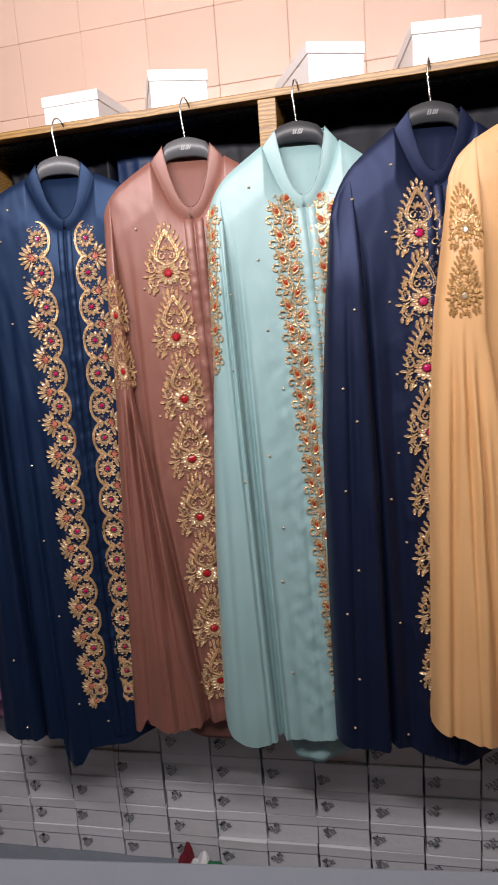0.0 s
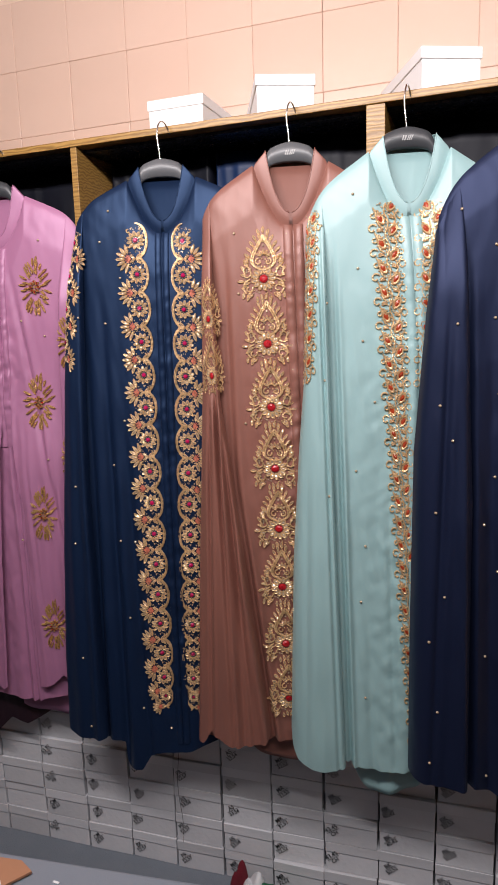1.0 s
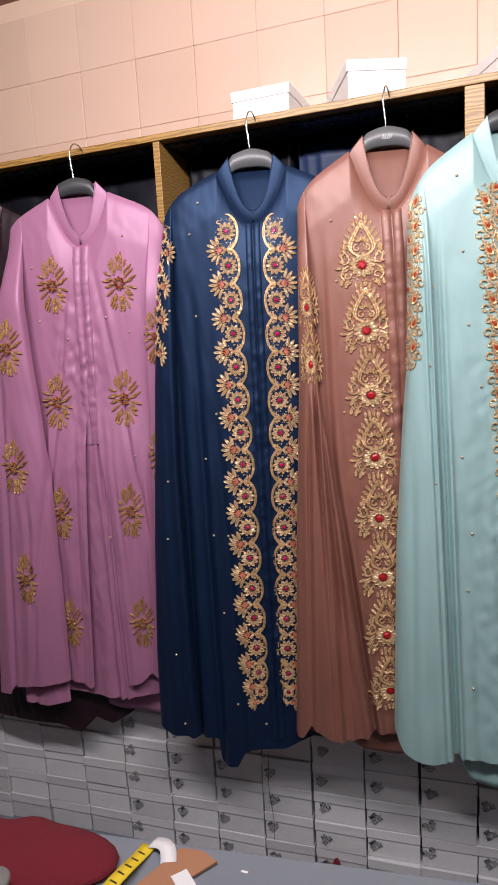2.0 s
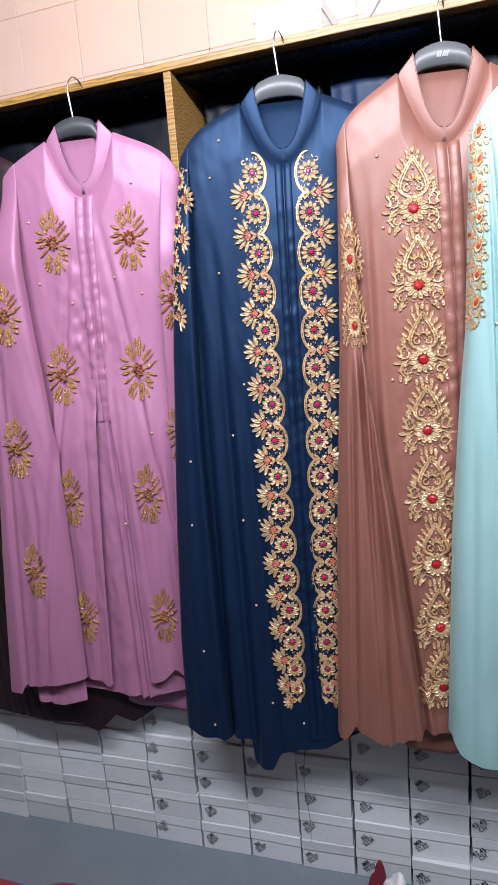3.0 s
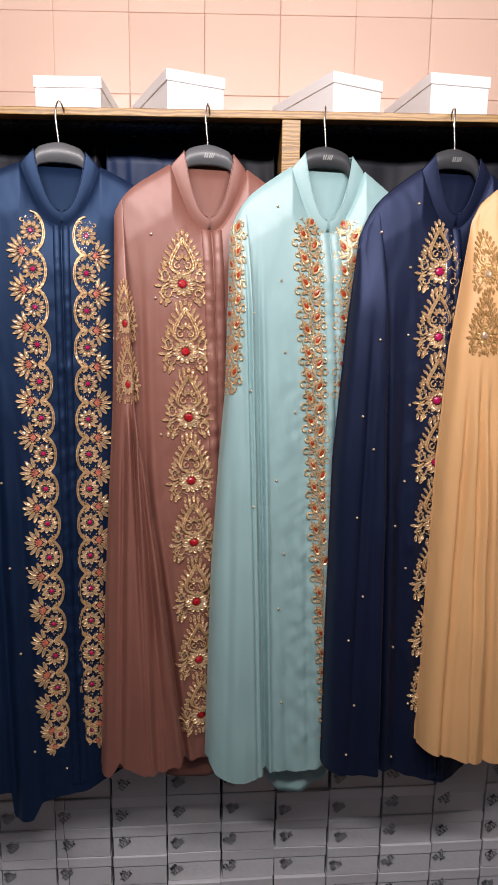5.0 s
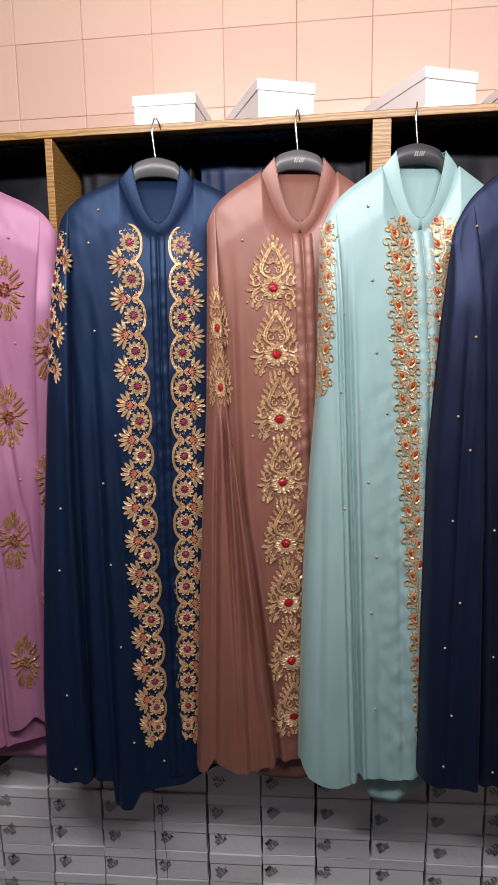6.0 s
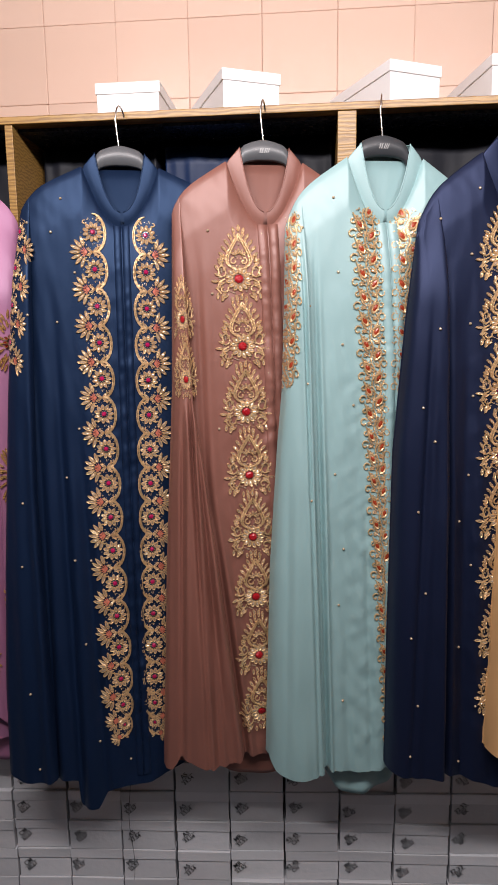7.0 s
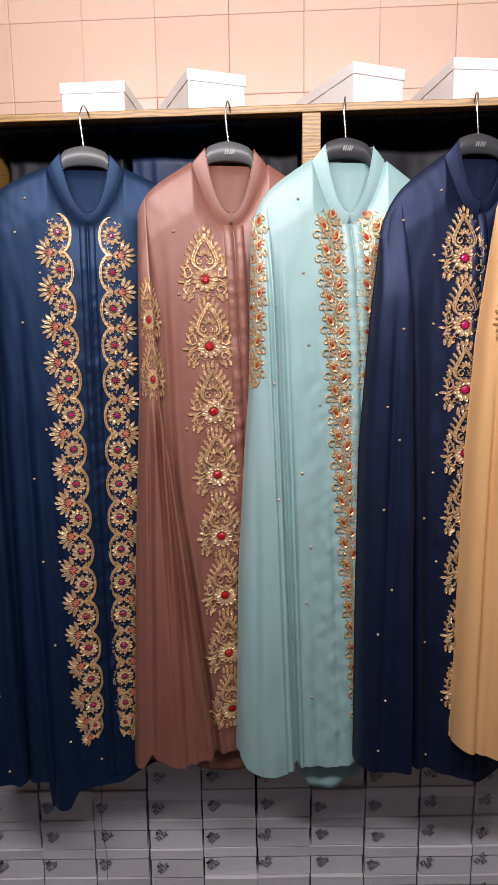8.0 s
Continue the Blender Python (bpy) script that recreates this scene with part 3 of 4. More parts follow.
def tear_motif():
    """Pointed arch of double cord with petals round it over a stone flower and scrolls; period 0.14."""
    m = Beads()
    for g in (1.0, 0.84):
        for sd in (-1, 1):
            pts = [(sd * 0.022 * g * math.sin(math.pi * t ** 0.75) * (1.0 if t < 1 else 0), 0.012 + (0.066 * t - 0.008 * math.sin(math.pi * t)) * (0.5 + 0.5 * g)) for t in [k / 18 for k in range(19)]]
            m.cord(pts, 0.0013)
    for sd in (-1, 1):
        for k in range(6):
            t = k / 5
            a0, b0 = sd * (0.025 - 0.019 * t ** 1.6), 0.026 + 0.050 * t
            m.petal(a0, b0, math.radians(90 - sd * (62 - 44 * t)), 0.0135, 0.0062)
        m.curl(sd * 0.0085, 0.028, 0.0065, math.pi / 2, sd * -5.5)
        m.curl(sd * 0.031, 0.006, 0.010, math.pi / 2 + sd * 0.4, sd * 4.5)
        m.cord([(sd * 0.024, -0.004), (sd * 0.034, -0.010), (sd * 0.037, -0.022), (sd * 0.031, -0.031)], 0.0013)
        for a0, b0, q in ((0.034, 0.010, 60), (0.034, -0.008, 0), (0.036, -0.028, -85), (0.022, -0.028, -50), (0.018, -0.034, -20)):
            m.petal(sd * a0, b0, math.radians(q if sd > 0 else 180 - q), 0.014, 0.0062)
    m.petal(0, 0.080, math.pi / 2, 0.014, 0.006)
    for k in range(5):
        q = math.radians(30 + 30 * k)
        m.petal(0.004 * math.cos(q), 0.036 + 0.004 * math.sin(q), q, 0.012, 0.005)
    m.bead(0, 0.058, 0.0022)
    for sd in (-1, 1):
        for a0, b0, q in ((0.026, 0.020, 35), (0.030, 0.002, 15), (0.030, -0.016, -30), (0.026, -0.034, -70), (0.012, -0.036, -95), (0.006, -0.032, -110), (0.028, 0.026, 75), (0.024, -0.010, -20)):
            m.petal(sd * a0, b0, math.radians(q if sd > 0 else 180 - q), 0.0125, 0.0060)
        m.curl(sd * 0.026, -0.022, 0.0075, 0.5, sd * 5.0)
        m.cord([(sd * 0.022, 0.014), (sd * 0.030, 0.020), (sd * 0.036, 0.014), (sd * 0.033, 0.004)], 0.0013)
    m.flower(0, -0.004, 0.0225, 0.0078, 13)
    m.fill(46, 2, lambda a, b: 0.016 < b < 0.070 and abs(a) < 0.021 * math.sin(math.pi * min(1, max(0, (b - 0.012) / 0.066)) ** 0.75), 0.0016)
    m.fill(70, 4, lambda a, b: -0.034 < b < 0.020 and 0.020 < math.hypot(a, b + 0.004) < 0.036, 0.0016)
    for sd in (-1, 1):
        for k in range(5):
            t = k / 4
            m.petal(sd * (0.020 - 0.014 * t), 0.030 + 0.040 * t, math.radians(90 - sd * (50 - 36 * t)), 0.010, 0.005)
    return m


def vine_motif(k):
    """One leaf pair of a climbing vine: almond stones in beaded rims, curls and seed beads; period 0.049."""
    m = Beads()
    m.cord([(0.004 * math.sin(2 * math.pi * t / 10), -0.0245 + 0.0049 * t) for t in range(11)], 0.0014)
    for sd, b0 in ((-1, -0.006), (1, 0.018)):
        q = math.radians(90 + sd * -34)
        a0 = sd * 0.003
        m.petal(a0, b0 - 0.010, q, 0.029, 0.0165, 3, 0.0036)
        for t in range(12):
            w = 2 * math.pi * t / 12
            x, y = 0.0145 + 0.0165 * math.cos(w), 0.0095 * math.sin(w)
            m.bead(a0 + math.cos(q) * x - math.sin(q) * y, b0 - 0.010 + math.sin(q) * x + math.cos(q) * y, 0.0017, 1 if t % 2 else 0)
        m.curl(sd * 0.025, b0 - 0.016, 0.0088, math.radians(90 + sd * 60), sd * -5.4, 0.0014)
        m.curl(sd * 0.024, b0 + 0.008, 0.0060, math.radians(90 + sd * 90), sd * 5.0, 0.0012)
        m.petal(sd * 0.005, b0 - 0.020, math.radians(90 - sd * 78), 0.013, 0.006)
        m.petal(sd * 0.007, b0 - 0.018, math.radians(90 - sd * 110), 0.011, 0.005)
    for sd in (-1, 1):
        m.cord([(sd * 0.004, -0.022), (sd * 0.013, -0.016), (sd * 0.018, -0.004), (sd * 0.014, 0.010)], 0.0013)
        m.cord([(sd * 0.003, 0.004), (sd * 0.012, 0.000), (sd * 0.020, 0.006), (sd * 0.024, 0.016)], 0.0012)
    m.fill(64, 6, lambda a, b: abs(a) < 0.021 and abs(b) < 0.025, 0.0018)
    return m


def spray_motif():
    """Oval medallion of needle petals with red stones; 0.05 wide, 0.10 high."""
    m = Beads()
    for ring, cnt, ln in ((0.66, 24, 0.0150), (0.42, 18, 0.0135)):
        for k in range(cnt):
            q = 2 * math.pi * k / cnt + ring
            reach = 1.0 + 0.16 * math.sin(5 * q + ring) + (0.12 if k % 3 == 0 else 0.0)
            m.petal(0.024 * ring * math.cos(q), 0.052 * ring * math.sin(q), math.atan2(1.7 * math.sin(q), math.cos(q)) + 0.25 * math.sin(7 * q), ln * reach, 0.0040)
    m.fill(26, 8, lambda a, b: (a / 0.016) ** 2 + (b / 0.034) ** 2 < 1 < (a / 0.009) ** 2 + (b / 0.014) ** 2, 0.0013)
    for k in range(8):
        q = 2 * math.pi * k / 8
        m.petal(0.0034 * math.cos(q), 0.0042 * math.sin(q), q, 0.0080, 0.0050, 3, 0.0050)
    m.bead(0, 0, 0.0024, 1)
    return m


PEARL = mesh_of("pearl", *[[(0.0032 * math.cos(q) * w, -0.0035 * h, 0.0032 * math.sin(q) * w) for h, w in ((0, 1), (0.6, 0.85), (1, 0.4)) for q in [2 * math.pi * k / 8 for k in range(8)]], grid_faces(3, 8, 0, True) + [tuple(range(16, 24))]], M_PEARL)


def pearls(root, front, spots):
    for u, z in spots:
        put("pearl", PEARL, root, m=pose(u, front(u, z) - 0.0006, z))


def robe_root(label, x, y, yaw):
    r = tagged(new("embroidered_robe"), label, "robe", "robes hanging along the shelf")
    r.matrix_basis = pose(x, y, 0, 0, 0, yaw)
    return r


YAW, Y0 = 13.0, -0.045
SCALLOP, TEAR, SPRAY = scallop_motif(), tear_motif(), spray_motif()
VINES = [vine_motif(k) for k in range(1)]


def lining(robe, mat, root, u0, u1, z0, z1, hem_wave=0.01):
    """The underskirt that shows below the hem."""
    vs, cols, rows = [], 40, 12
    for r in range(rows + 1):
        for c in range(cols + 1):
            s = c / cols
            zb = z0 + hem_wave * math.sin(7 * s + robe.seed) + 0.05 * abs(2 * s - 1) ** 3
            z = zb + (z1 - zb) * r / rows
            u = u0 + (u1 - u0) * s
            vs.append((u, 0.012 - 0.035 * math.sqrt(max(0, 1 - (2 * s - 1) ** 2)) + 0.006 * math.sin(16 * s + robe.seed), z))
    ob = put("lining", mesh_of("lining", vs, grid_faces(rows + 1, cols + 1), mat), root, "lining that hangs below the hem")
    so = ob.modifiers.new("thickness", "SOLIDIFY")
    so.thickness = 0.002


# deep blue robe
root = robe_root("deep blue satin robe with two gold scalloped flower borders", -0.259, Y0, YAW)
rb = Robe([(1.86, -0.208), (1.68, -0.236), (1.43, -0.262), (1.02, -0.296), (0.73, -0.314), (0.40, -0.322)], [(1.86, 0.205), (1.2, 0.23), (0.4, 0.25)],
          [(0, 0.512), (0.15, 0.500), (0.27, 0.505), (0.288, 0.500), (0.296, 0.432), (0.37, 0.428), (0.41, 0.464), (0.44, 0.474), (0.6, 0.475), (0.75, 0.52), (1, 0.54)], 1, v=1.794, shoulder=1.862, tip=0.2,
          creases=((1.70, -0.158, 0.45, -0.148, 0.011, 0.013), (1.45, -0.118, 0.45, -0.088, 0.007, 0.014), (1.6, -0.200, 0.5, -0.205, 0.009, 0.010)))
rb.sheet("robe_body", M_BLUE, root)
collar(rb, M_BLUE, root)
placket(rb, M_BLUE, root, [(1.81, -0.002), (1.2, -0.004), (0.5, 0.000)], 0.50, 1.79, 0.017)
_, sf = panel(rb, "sleeve", M_BLUE, root, [(1.86, -0.209), (1.68, -0.238), (1.43, -0.264), (1.02, -0.298), (0.73, -0.316), (0.4, -0.324)], [(1.86, -0.196), (1.68, -0.196), (1.2, -0.21), (0.5, -0.20)], [(0, 0.528), (0.3, 0.514), (1, 0.516)], 1.845, 0.022)
for k in range(16):
    z = 1.773 - 0.0786 * k + (0.012 if k == 14 else 0.040 if k == 15 else 0)
    sc = (1.0, 0.86, 0.66)[max(0, k - 13)]
    SCALLOP.lay("flower_border", root, rb.front, -0.060 + 0.0014 * k, z, GOLD, M_PINK, sc, 1)
    SCALLOP.lay("flower_border", root, rb.front, 0.046 - 0.0012 * k, z - 0.006, GOLD, M_PINK, sc, -1)
for k in range(4):
    SCALLOP.lay("sleeve_border", root, sf, -0.219 - 0.010 * k, 1.775 - 0.078 * k, GOLD, M_PINK, 0.95, -1, squeeze=0.6, clip=lambda u, z: u > along(z, [1.43, 1.68, 1.86], [-0.262, -0.236, -0.207]))
pearls(root, rb.front, [(-0.128, 1.845), (-0.152, 1.775), (-0.105, 1.69), (-0.148, 1.585), (-0.100, 1.48), (-0.112, 1.35), (-0.145, 1.24), (-0.135, 1.05), (-0.10, 1.045), (-0.12, 0.85), (0.115, 1.80), (-0.10, 0.6), (-0.03, 0.545)])
pearls(root, sf, [(-0.201, 1.795), (-0.205, 1.60), (-0.24, 1.19), (-0.25, 1.045), (-0.25, 0.74), (-0.24, 0.55)])
hanger(-0.259, Y0, YAW, 0.0, False, mat=M_SHEENPLASTIC)

# cocoa brown robe
root = robe_root("cocoa rose satin robe with gold teardrop motifs and ruby stones", 0.054, Y0, YAW)
rb = Robe([(1.86, -0.195), (1.43, -0.208), (1.03, -0.232), (0.51, -0.258), (0.4, -0.26)], [(1.86, 0.20), (1.2, 0.21), (0.4, 0.23)],
          [(0, 0.555), (0.3, 0.575), (0.5, 0.565), (1, 0.55)], 2, v=1.786, shoulder=1.848, tip=0.19, crumple=0.0045,
          creases=((1.75, -0.150, 1.20, -0.140, 0.006, 0.010), (1.34, -0.150, 0.55, -0.058, 0.015, 0.009)))
rb.sheet("robe_body", M_BROWN, root)
collar(rb, M_BROWN, root)
placket(rb, M_BROWN, root, [(1.79, 0.004), (1.2, 0.022), (0.5, 0.03)], 0.56, 1.785, 0.022)
_, sf = panel(rb, "sleeve", M_BROWN, root, [(1.86, -0.197), (1.43, -0.210), (1.03, -0.234), (0.4, -0.262)], [(1.86, -0.182), (1.40, -0.165), (1.30, -0.150), (1.0, -0.115), (0.55, -0.062)], [(0, 0.548), (0.1, 0.552), (0.2, 0.590), (0.26, 0.585), (0.6, 0.572), (0.92, 0.574), (1, 0.595)], 1.835, 0.024, k=1.6, seed=1.0, ripple=0.009,
              creases=((1.43, -0.174, 1.10, -0.165, 0.022, 0.005), (1.40, -0.166, 0.80, -0.122, 0.013, 0.006), (1.42, -0.188, 0.6, -0.212, 0.014, 0.006), (1.30, -0.160, 0.60, -0.095, 0.006, 0.010)))
lining(rb, M_BROWN, root, -0.16, 0.14, 0.505, 0.64)
for k in range(8):
    TEAR.lay("teardrop_motif", root, rb.front, -0.061 + 0.0055 * k, 1.675 - 0.142 * k, GOLD, M_RUBY, 1.15 - 0.01 * k, squeeze=1.08)
for k in range(2):
    TEAR.lay("sleeve_motif", root, sf, -0.184 + 0.004 * k, 1.59 - 0.125 * k, GOLD, M_RUBY, 0.95, squeeze=0.62, clip=lambda u, z: u > along(z, [1.03, 1.43, 1.86], [-0.230, -0.206, -0.192]))
pearls(root, rb.front, [(-0.125, 1.77), (-0.118, 1.64), (-0.01, 1.765), (-0.002, 1.62), (0.0, 1.47), (-0.11, 1.35), (-0.09, 1.1)])
hanger(0.054, Y0, YAW, 0.0, True, mat=M_SHEENPLASTIC)

# mint robe
root = robe_root("mint green satin robe with a gold leaf vine and red stones", 0.297, Y0, YAW)
rb = Robe([(1.86, -0.196), (1.78, -0.201), (1.45, -0.209), (1.3, -0.222), (1.04, -0.239), (0.6, -0.252), (0.4, -0.256)], [(1.86, 0.20), (1.2, 0.21), (0.4, 0.23)],
          [(0, 0.58), (0.27, 0.562), (0.31, 0.545), (0.42, 0.538), (0.55, 0.541), (0.585, 0.552), (0.60, 0.62), (1, 0.62)], 3, v=1.784, shoulder=1.842, tip=0.19, crumple=0.0042, neck=0.010,
          creases=((1.76, -0.146, 0.54, -0.113, 0.013, 0.0052), (1.25, -0.03, 0.6, -0.012, 0.004, 0.010), (0.95, -0.075, 0.5, -0.06, 0.003, 0.012)))
rb.sheet("robe_body", M_MINT, root)
collar(rb, M_MINT, root)
placket(rb, M_MINT, root, [(1.79, 0.012), (1.5, 0.030), (1.15, 0.034), (0.5, 0.040)], 0.56, 1.782, 0.022)
_, sf = panel(rb, "sleeve", M_MINT, root, [(1.86, -0.198), (1.78, -0.203), (1.45, -0.211), (1.3, -0.224), (1.04, -0.241), (0.6, -0.254), (0.4, -0.258)], [(1.86, -0.172), (1.75, -0.163), (1.18, -0.148), (0.5, -0.124)], [(0, 0.612), (0.05, 0.582), (0.14, 0.562), (0.3, 0.553), (0.7, 0.552), (1, 0.556)], 1.83, 0.022, k=1.2, seed=2,
              creases=((1.78, -0.176, 0.75, -0.146, 0.010, 0.0045), (1.30, -0.205, 0.6, -0.215, 0.004, 0.010)))
lining(rb, M_MINT, root, -0.105, 0.07, 0.458, 0.64, 0.006)
for k in range(24):
    VINES[0].lay("leaf_vine", root, rb.front, -0.038 + 0.0031 * k, 1.782 - 0.0495 * k, LEAFED, M_RUBY, 1.12 - 0.004 * k, squeeze=1.0 - 0.018 * k)
for k in range(8):
    VINES[0].lay("leaf_vine", root, rb.front, 0.055, 1.782 - 0.0495 * k, LEAFED, M_RUBY, 1.1, -1)
for k in range(7):
    VINES[0].lay("sleeve_vine", root, sf, -0.194 - 0.0022 * k, 1.765 - 0.0495 * k, LEAFED, M_RUBY, 1.1, squeeze=0.62, clip=lambda u, z: u > along(z, [1.04, 1.45, 1.86], [-0.247, -0.214, -0.200]))
pearls(root, rb.front, [(-0.105, 1.83), (-0.095, 1.68), (-0.085, 1.53), (-0.10, 1.25), (-0.08, 1.08), (-0.09, 0.95), (-0.08, 0.72), (-0.06, 1.40)])
pearls(root, sf, [(-0.170, 1.77), (-0.16, 1.61), (-0.165, 1.45), (-0.158, 1.2)])
hanger(0.303, Y0, YAW, 0.0, True)

# navy robe
root = robe_root("navy satin robe with gold teardrop motifs and magenta stones", 0.572, Y0, YAW)
rb = Robe([(1.86, -0.192), (1.74, -0.209), (1.58, -0.227), (1.3, -0.248), (0.9, -0.252), (0.55, -0.252), (0.4, -0.25)], [(1.86, 0.20), (1.2, 0.21), (0.4, 0.23)],
          [(0, 0.565), (0.3, 0.552), (0.5, 0.52), (0.6, 0.505), (0.75, 0.53), (1, 0.56)], 4, v=1.80, shoulder=1.84, tip=0.185, neck=0.008,
          creases=((1.70, -0.105, 0.5, -0.08, 0.008, 0.016), (1.72, -0.150, 0.5, -0.126, 0.012, 0.009)))
rb.sheet("robe_body", M_NAVY, root)
collar(rb, M_NAVY, root)
placket(rb, M_NAVY, root, [(1.80, 0.0), (0.5, 0.02)], 0.52, 1.795)
_, sf = panel(rb, "sleeve", M_NAVY, root, [(1.86, -0.194), (1.74, -0.211), (1.58, -0.229), (1.3, -0.250), (0.9, -0.254), (0.4, -0.254)], [(1.86, -0.17), (1.7, -0.155), (1.2, -0.135), (0.5, -0.13)], [(0, 0.568), (1, 0.562)], 1.83, 0.020, k=1.5, seed=4,
              creases=((1.65, -0.185, 0.55, -0.21, 0.006, 0.009),))
for k in range(8):
    TEAR.lay("teardrop_motif", root, rb.front, -0.034 + 0.004 * k, 1.708 - 0.137 * k, GOLD, M_PINK, 1.12, squeeze=1.08)
pearls(root, rb.front, [(-0.085, 1.84), (-0.10, 1.71), (-0.098, 1.57), (-0.088, 1.42), (-0.09, 1.25), (-0.08, 1.05), (-0.10, 0.86), (-0.06, 0.72), (-0.09, 0.58), (-0.11, 1.15)])
pearls(root, sf, [(-0.165, 1.78), (-0.175, 1.56), (-0.205, 1.40), (-0.18, 1.33), (-0.21, 1.18), (-0.19, 1.0), (-0.22, 0.9), (-0.2, 0.74), (-0.215, 0.62)])
hanger(0.576, Y0, YAW, 0.0, True)

# apricot robe
root = robe_root("apricot gold satin robe with gold beaded sleeve", 0.82, Y0, YAW)
rb = Robe([(1.88, -0.196), (1.84, -0.216), (1.54, -0.256), (1.3, -0.270), (0.9, -0.276), (0.59, -0.284), (0.4, -0.285)], [(1.86, 0.20), (1.2, 0.23), (0.4, 0.26)],
          [(0, 0.63), (0.3, 0.60), (0.5, 0.585), (1, 0.59)], 5, v=1.80, shoulder=1.868, tip=0.19)
rb.sheet("robe_body", M_TAN, root)
collar(rb, M_TAN, root)
placket(rb, M_TAN, root, [(1.80, 0.0), (0.5, 0.0)], 0.58, 1.795)
_, sf = panel(rb, "sleeve", M_TAN, root, [(1.88, -0.198), (1.84, -0.218), (1.54, -0.258), (1.3, -0.272), (0.9, -0.278), (0.4, -0.287)], [(1.86, -0.17), (1.5, -0.165), (1.2, -0.12), (0.55, -0.10)], [(0, 0.628), (0.4, 0.612), (1, 0.605)], 1.855, 0.024, k=2.2, seed=5, ripple=0.008,
              creases=((1.52, -0.21, 0.7, -0.19, 0.014, 0.007), (1.50, -0.23, 0.6, -0.245, 0.012, 0.007), (1.45, -0.19, 0.6, -0.15, 0.013, 0.007)))
_, sr = panel(rb, "sleeve", M_TAN, root, [(1.86, 0.17), (1.5, 0.165), (1.2, 0.12), (0.55, 0.10)], [(1.86, 0.20), (1.2, 0.23), (0.4, 0.26)], [(0, 0.58), (1, 0.59)], 1.855, 0.024)
for k in range(2):
    TEAR.lay("sleeve_motif", root, sf, -0.205 - 0.006 * k, 1.70 - 0.125 * k, SPRAYED, M_STONE, 0.95, squeeze=0.75, clip=lambda u, z: u > along(z, [0.9, 1.3, 1.54, 1.84, 1.88], [-0.274, -0.268, -0.254, -0.214, -0.194]))
for k in range(8):
    TEAR.lay("teardrop_motif", root, rb.front, -0.06 + 0.004 * k, 1.70 - 0.137 * k, SPRAYED, M_STONE, 1.0)
lining(rb, M_TAN, root, -0.16, 0.16, 0.56, 0.66)
pearls(root, rb.front, [(-0.13, 1.84), (-0.12, 1.72)])
hanger(0.82, Y0, YAW, 0.0, True)

# orchid pink robe
root = robe_root("orchid pink satin robe with scattered gold medallions", -0.735, Y0, 9.0)
rb = Robe([(1.86, -0.200), (1.56, -0.250), (0.93, -0.330), (0.5, -0.372), (0.4, -0.378)], [(1.86, 0.222), (1.5, 0.235), (0.4, 0.235)],
          [(0, 0.57), (0.4, 0.552), (0.62, 0.548), (1, 0.575)], 6, v=1.79, shoulder=1.858, tip=0.21, fold=0.010, crumple=0.0075, calm=1.2,
          creases=((1.75, 0.03, 1.35, 0.09, 0.005, 0.009), (1.72, -0.04, 1.3, -0.11, 0.005, 0.009), (1.70, -0.004, 1.40, 0.006, 0.010, 0.006), (1.1, 0.0, 0.5, 0.01, 0.008, 0.014)))
rb.sheet("robe_body", M_ROSE, root)
collar(rb, M_ROSE, root)
placket(rb, M_ROSE, root, [(1.80, 0.0), (1.36, -0.004)], 1.27, 1.785, 0.022)
_, pl = panel(rb, "front_panel", M_ROSE, root, [(1.47, -0.125), (0.4, -0.165)], [(1.47, -0.006), (1.1, -0.032), (0.55, -0.060)], [(0, 0.600), (0.6, 0.592), (0.9, 0.574), (1, 0.584)], 1.42, 0.005, "open front edge with gathered facing", k=1.6, seed=1, ripple=0.004, gap=0.017,
              creases=((1.36, -0.048, 0.56, -0.092, 0.005, 0.008), (1.2, -0.028, 0.6, -0.050, 0.004, 0.006)))
_, pr = panel(rb, "front_panel", M_ROSE, root, [(1.47, 0.000), (1.09, 0.038), (0.55, 0.056)], [(1.47, 0.19), (0.4, 0.175)], [(0, 0.600), (0.3, 0.608), (0.5, 0.632), (0.7, 0.615), (1, 0.628)], 1.42, 0.005, "open front edge with gathered facing", k=2.2, seed=3, ripple=0.004, gap=0.017,
              creases=((1.36, 0.048, 0.56, 0.092, 0.005, 0.008), (1.3, 0.13, 0.56, 0.125, 0.006, 0.010)))
_, sf = panel(rb, "sleeve", M_ROSE, root, [(1.86, -0.202), (1.56, -0.252), (0.93, -0.332), (0.4, -0.380)], [(1.86, -0.165), (1.56, -0.150), (1.17, -0.122), (0.5, -0.126)], [(0, 0.548), (0.25, 0.560), (0.3, 0.585), (0.7, 0.596), (1, 0.602)], 1.845, 0.026, k=1.4, ripple=0.006, gap=0.030,
              creases=((1.5, -0.235, 0.55, -0.290, 0.011, 0.010), (1.2, -0.185, 0.55, -0.215, 0.006, 0.010)))
panel(rb, "sleeve_lining", M_ROSE, root, [(0.80, -0.285), (0.4, -0.268)], [(0.80, -0.150), (0.4, -0.132)], [(0, 0.530), (0.5, 0.520), (1, 0.532)], 0.74, 0.010, "inner sleeve that hangs below the cuff", k=1.5, ripple=0.003, gap=0.020)
_, sr = panel(rb, "sleeve", M_ROSE, root, [(1.86, 0.19), (1.5, 0.17), (0.5, 0.14)], [(1.86, 0.224), (1.5, 0.237), (0.4, 0.240)], [(0, 0.62), (1, 0.61)], 1.845, 0.02, k=1.4, gap=0.028)
lining(rb, M_ROSE, root, -0.125, 0.235, 0.488, 0.66, 0.006)
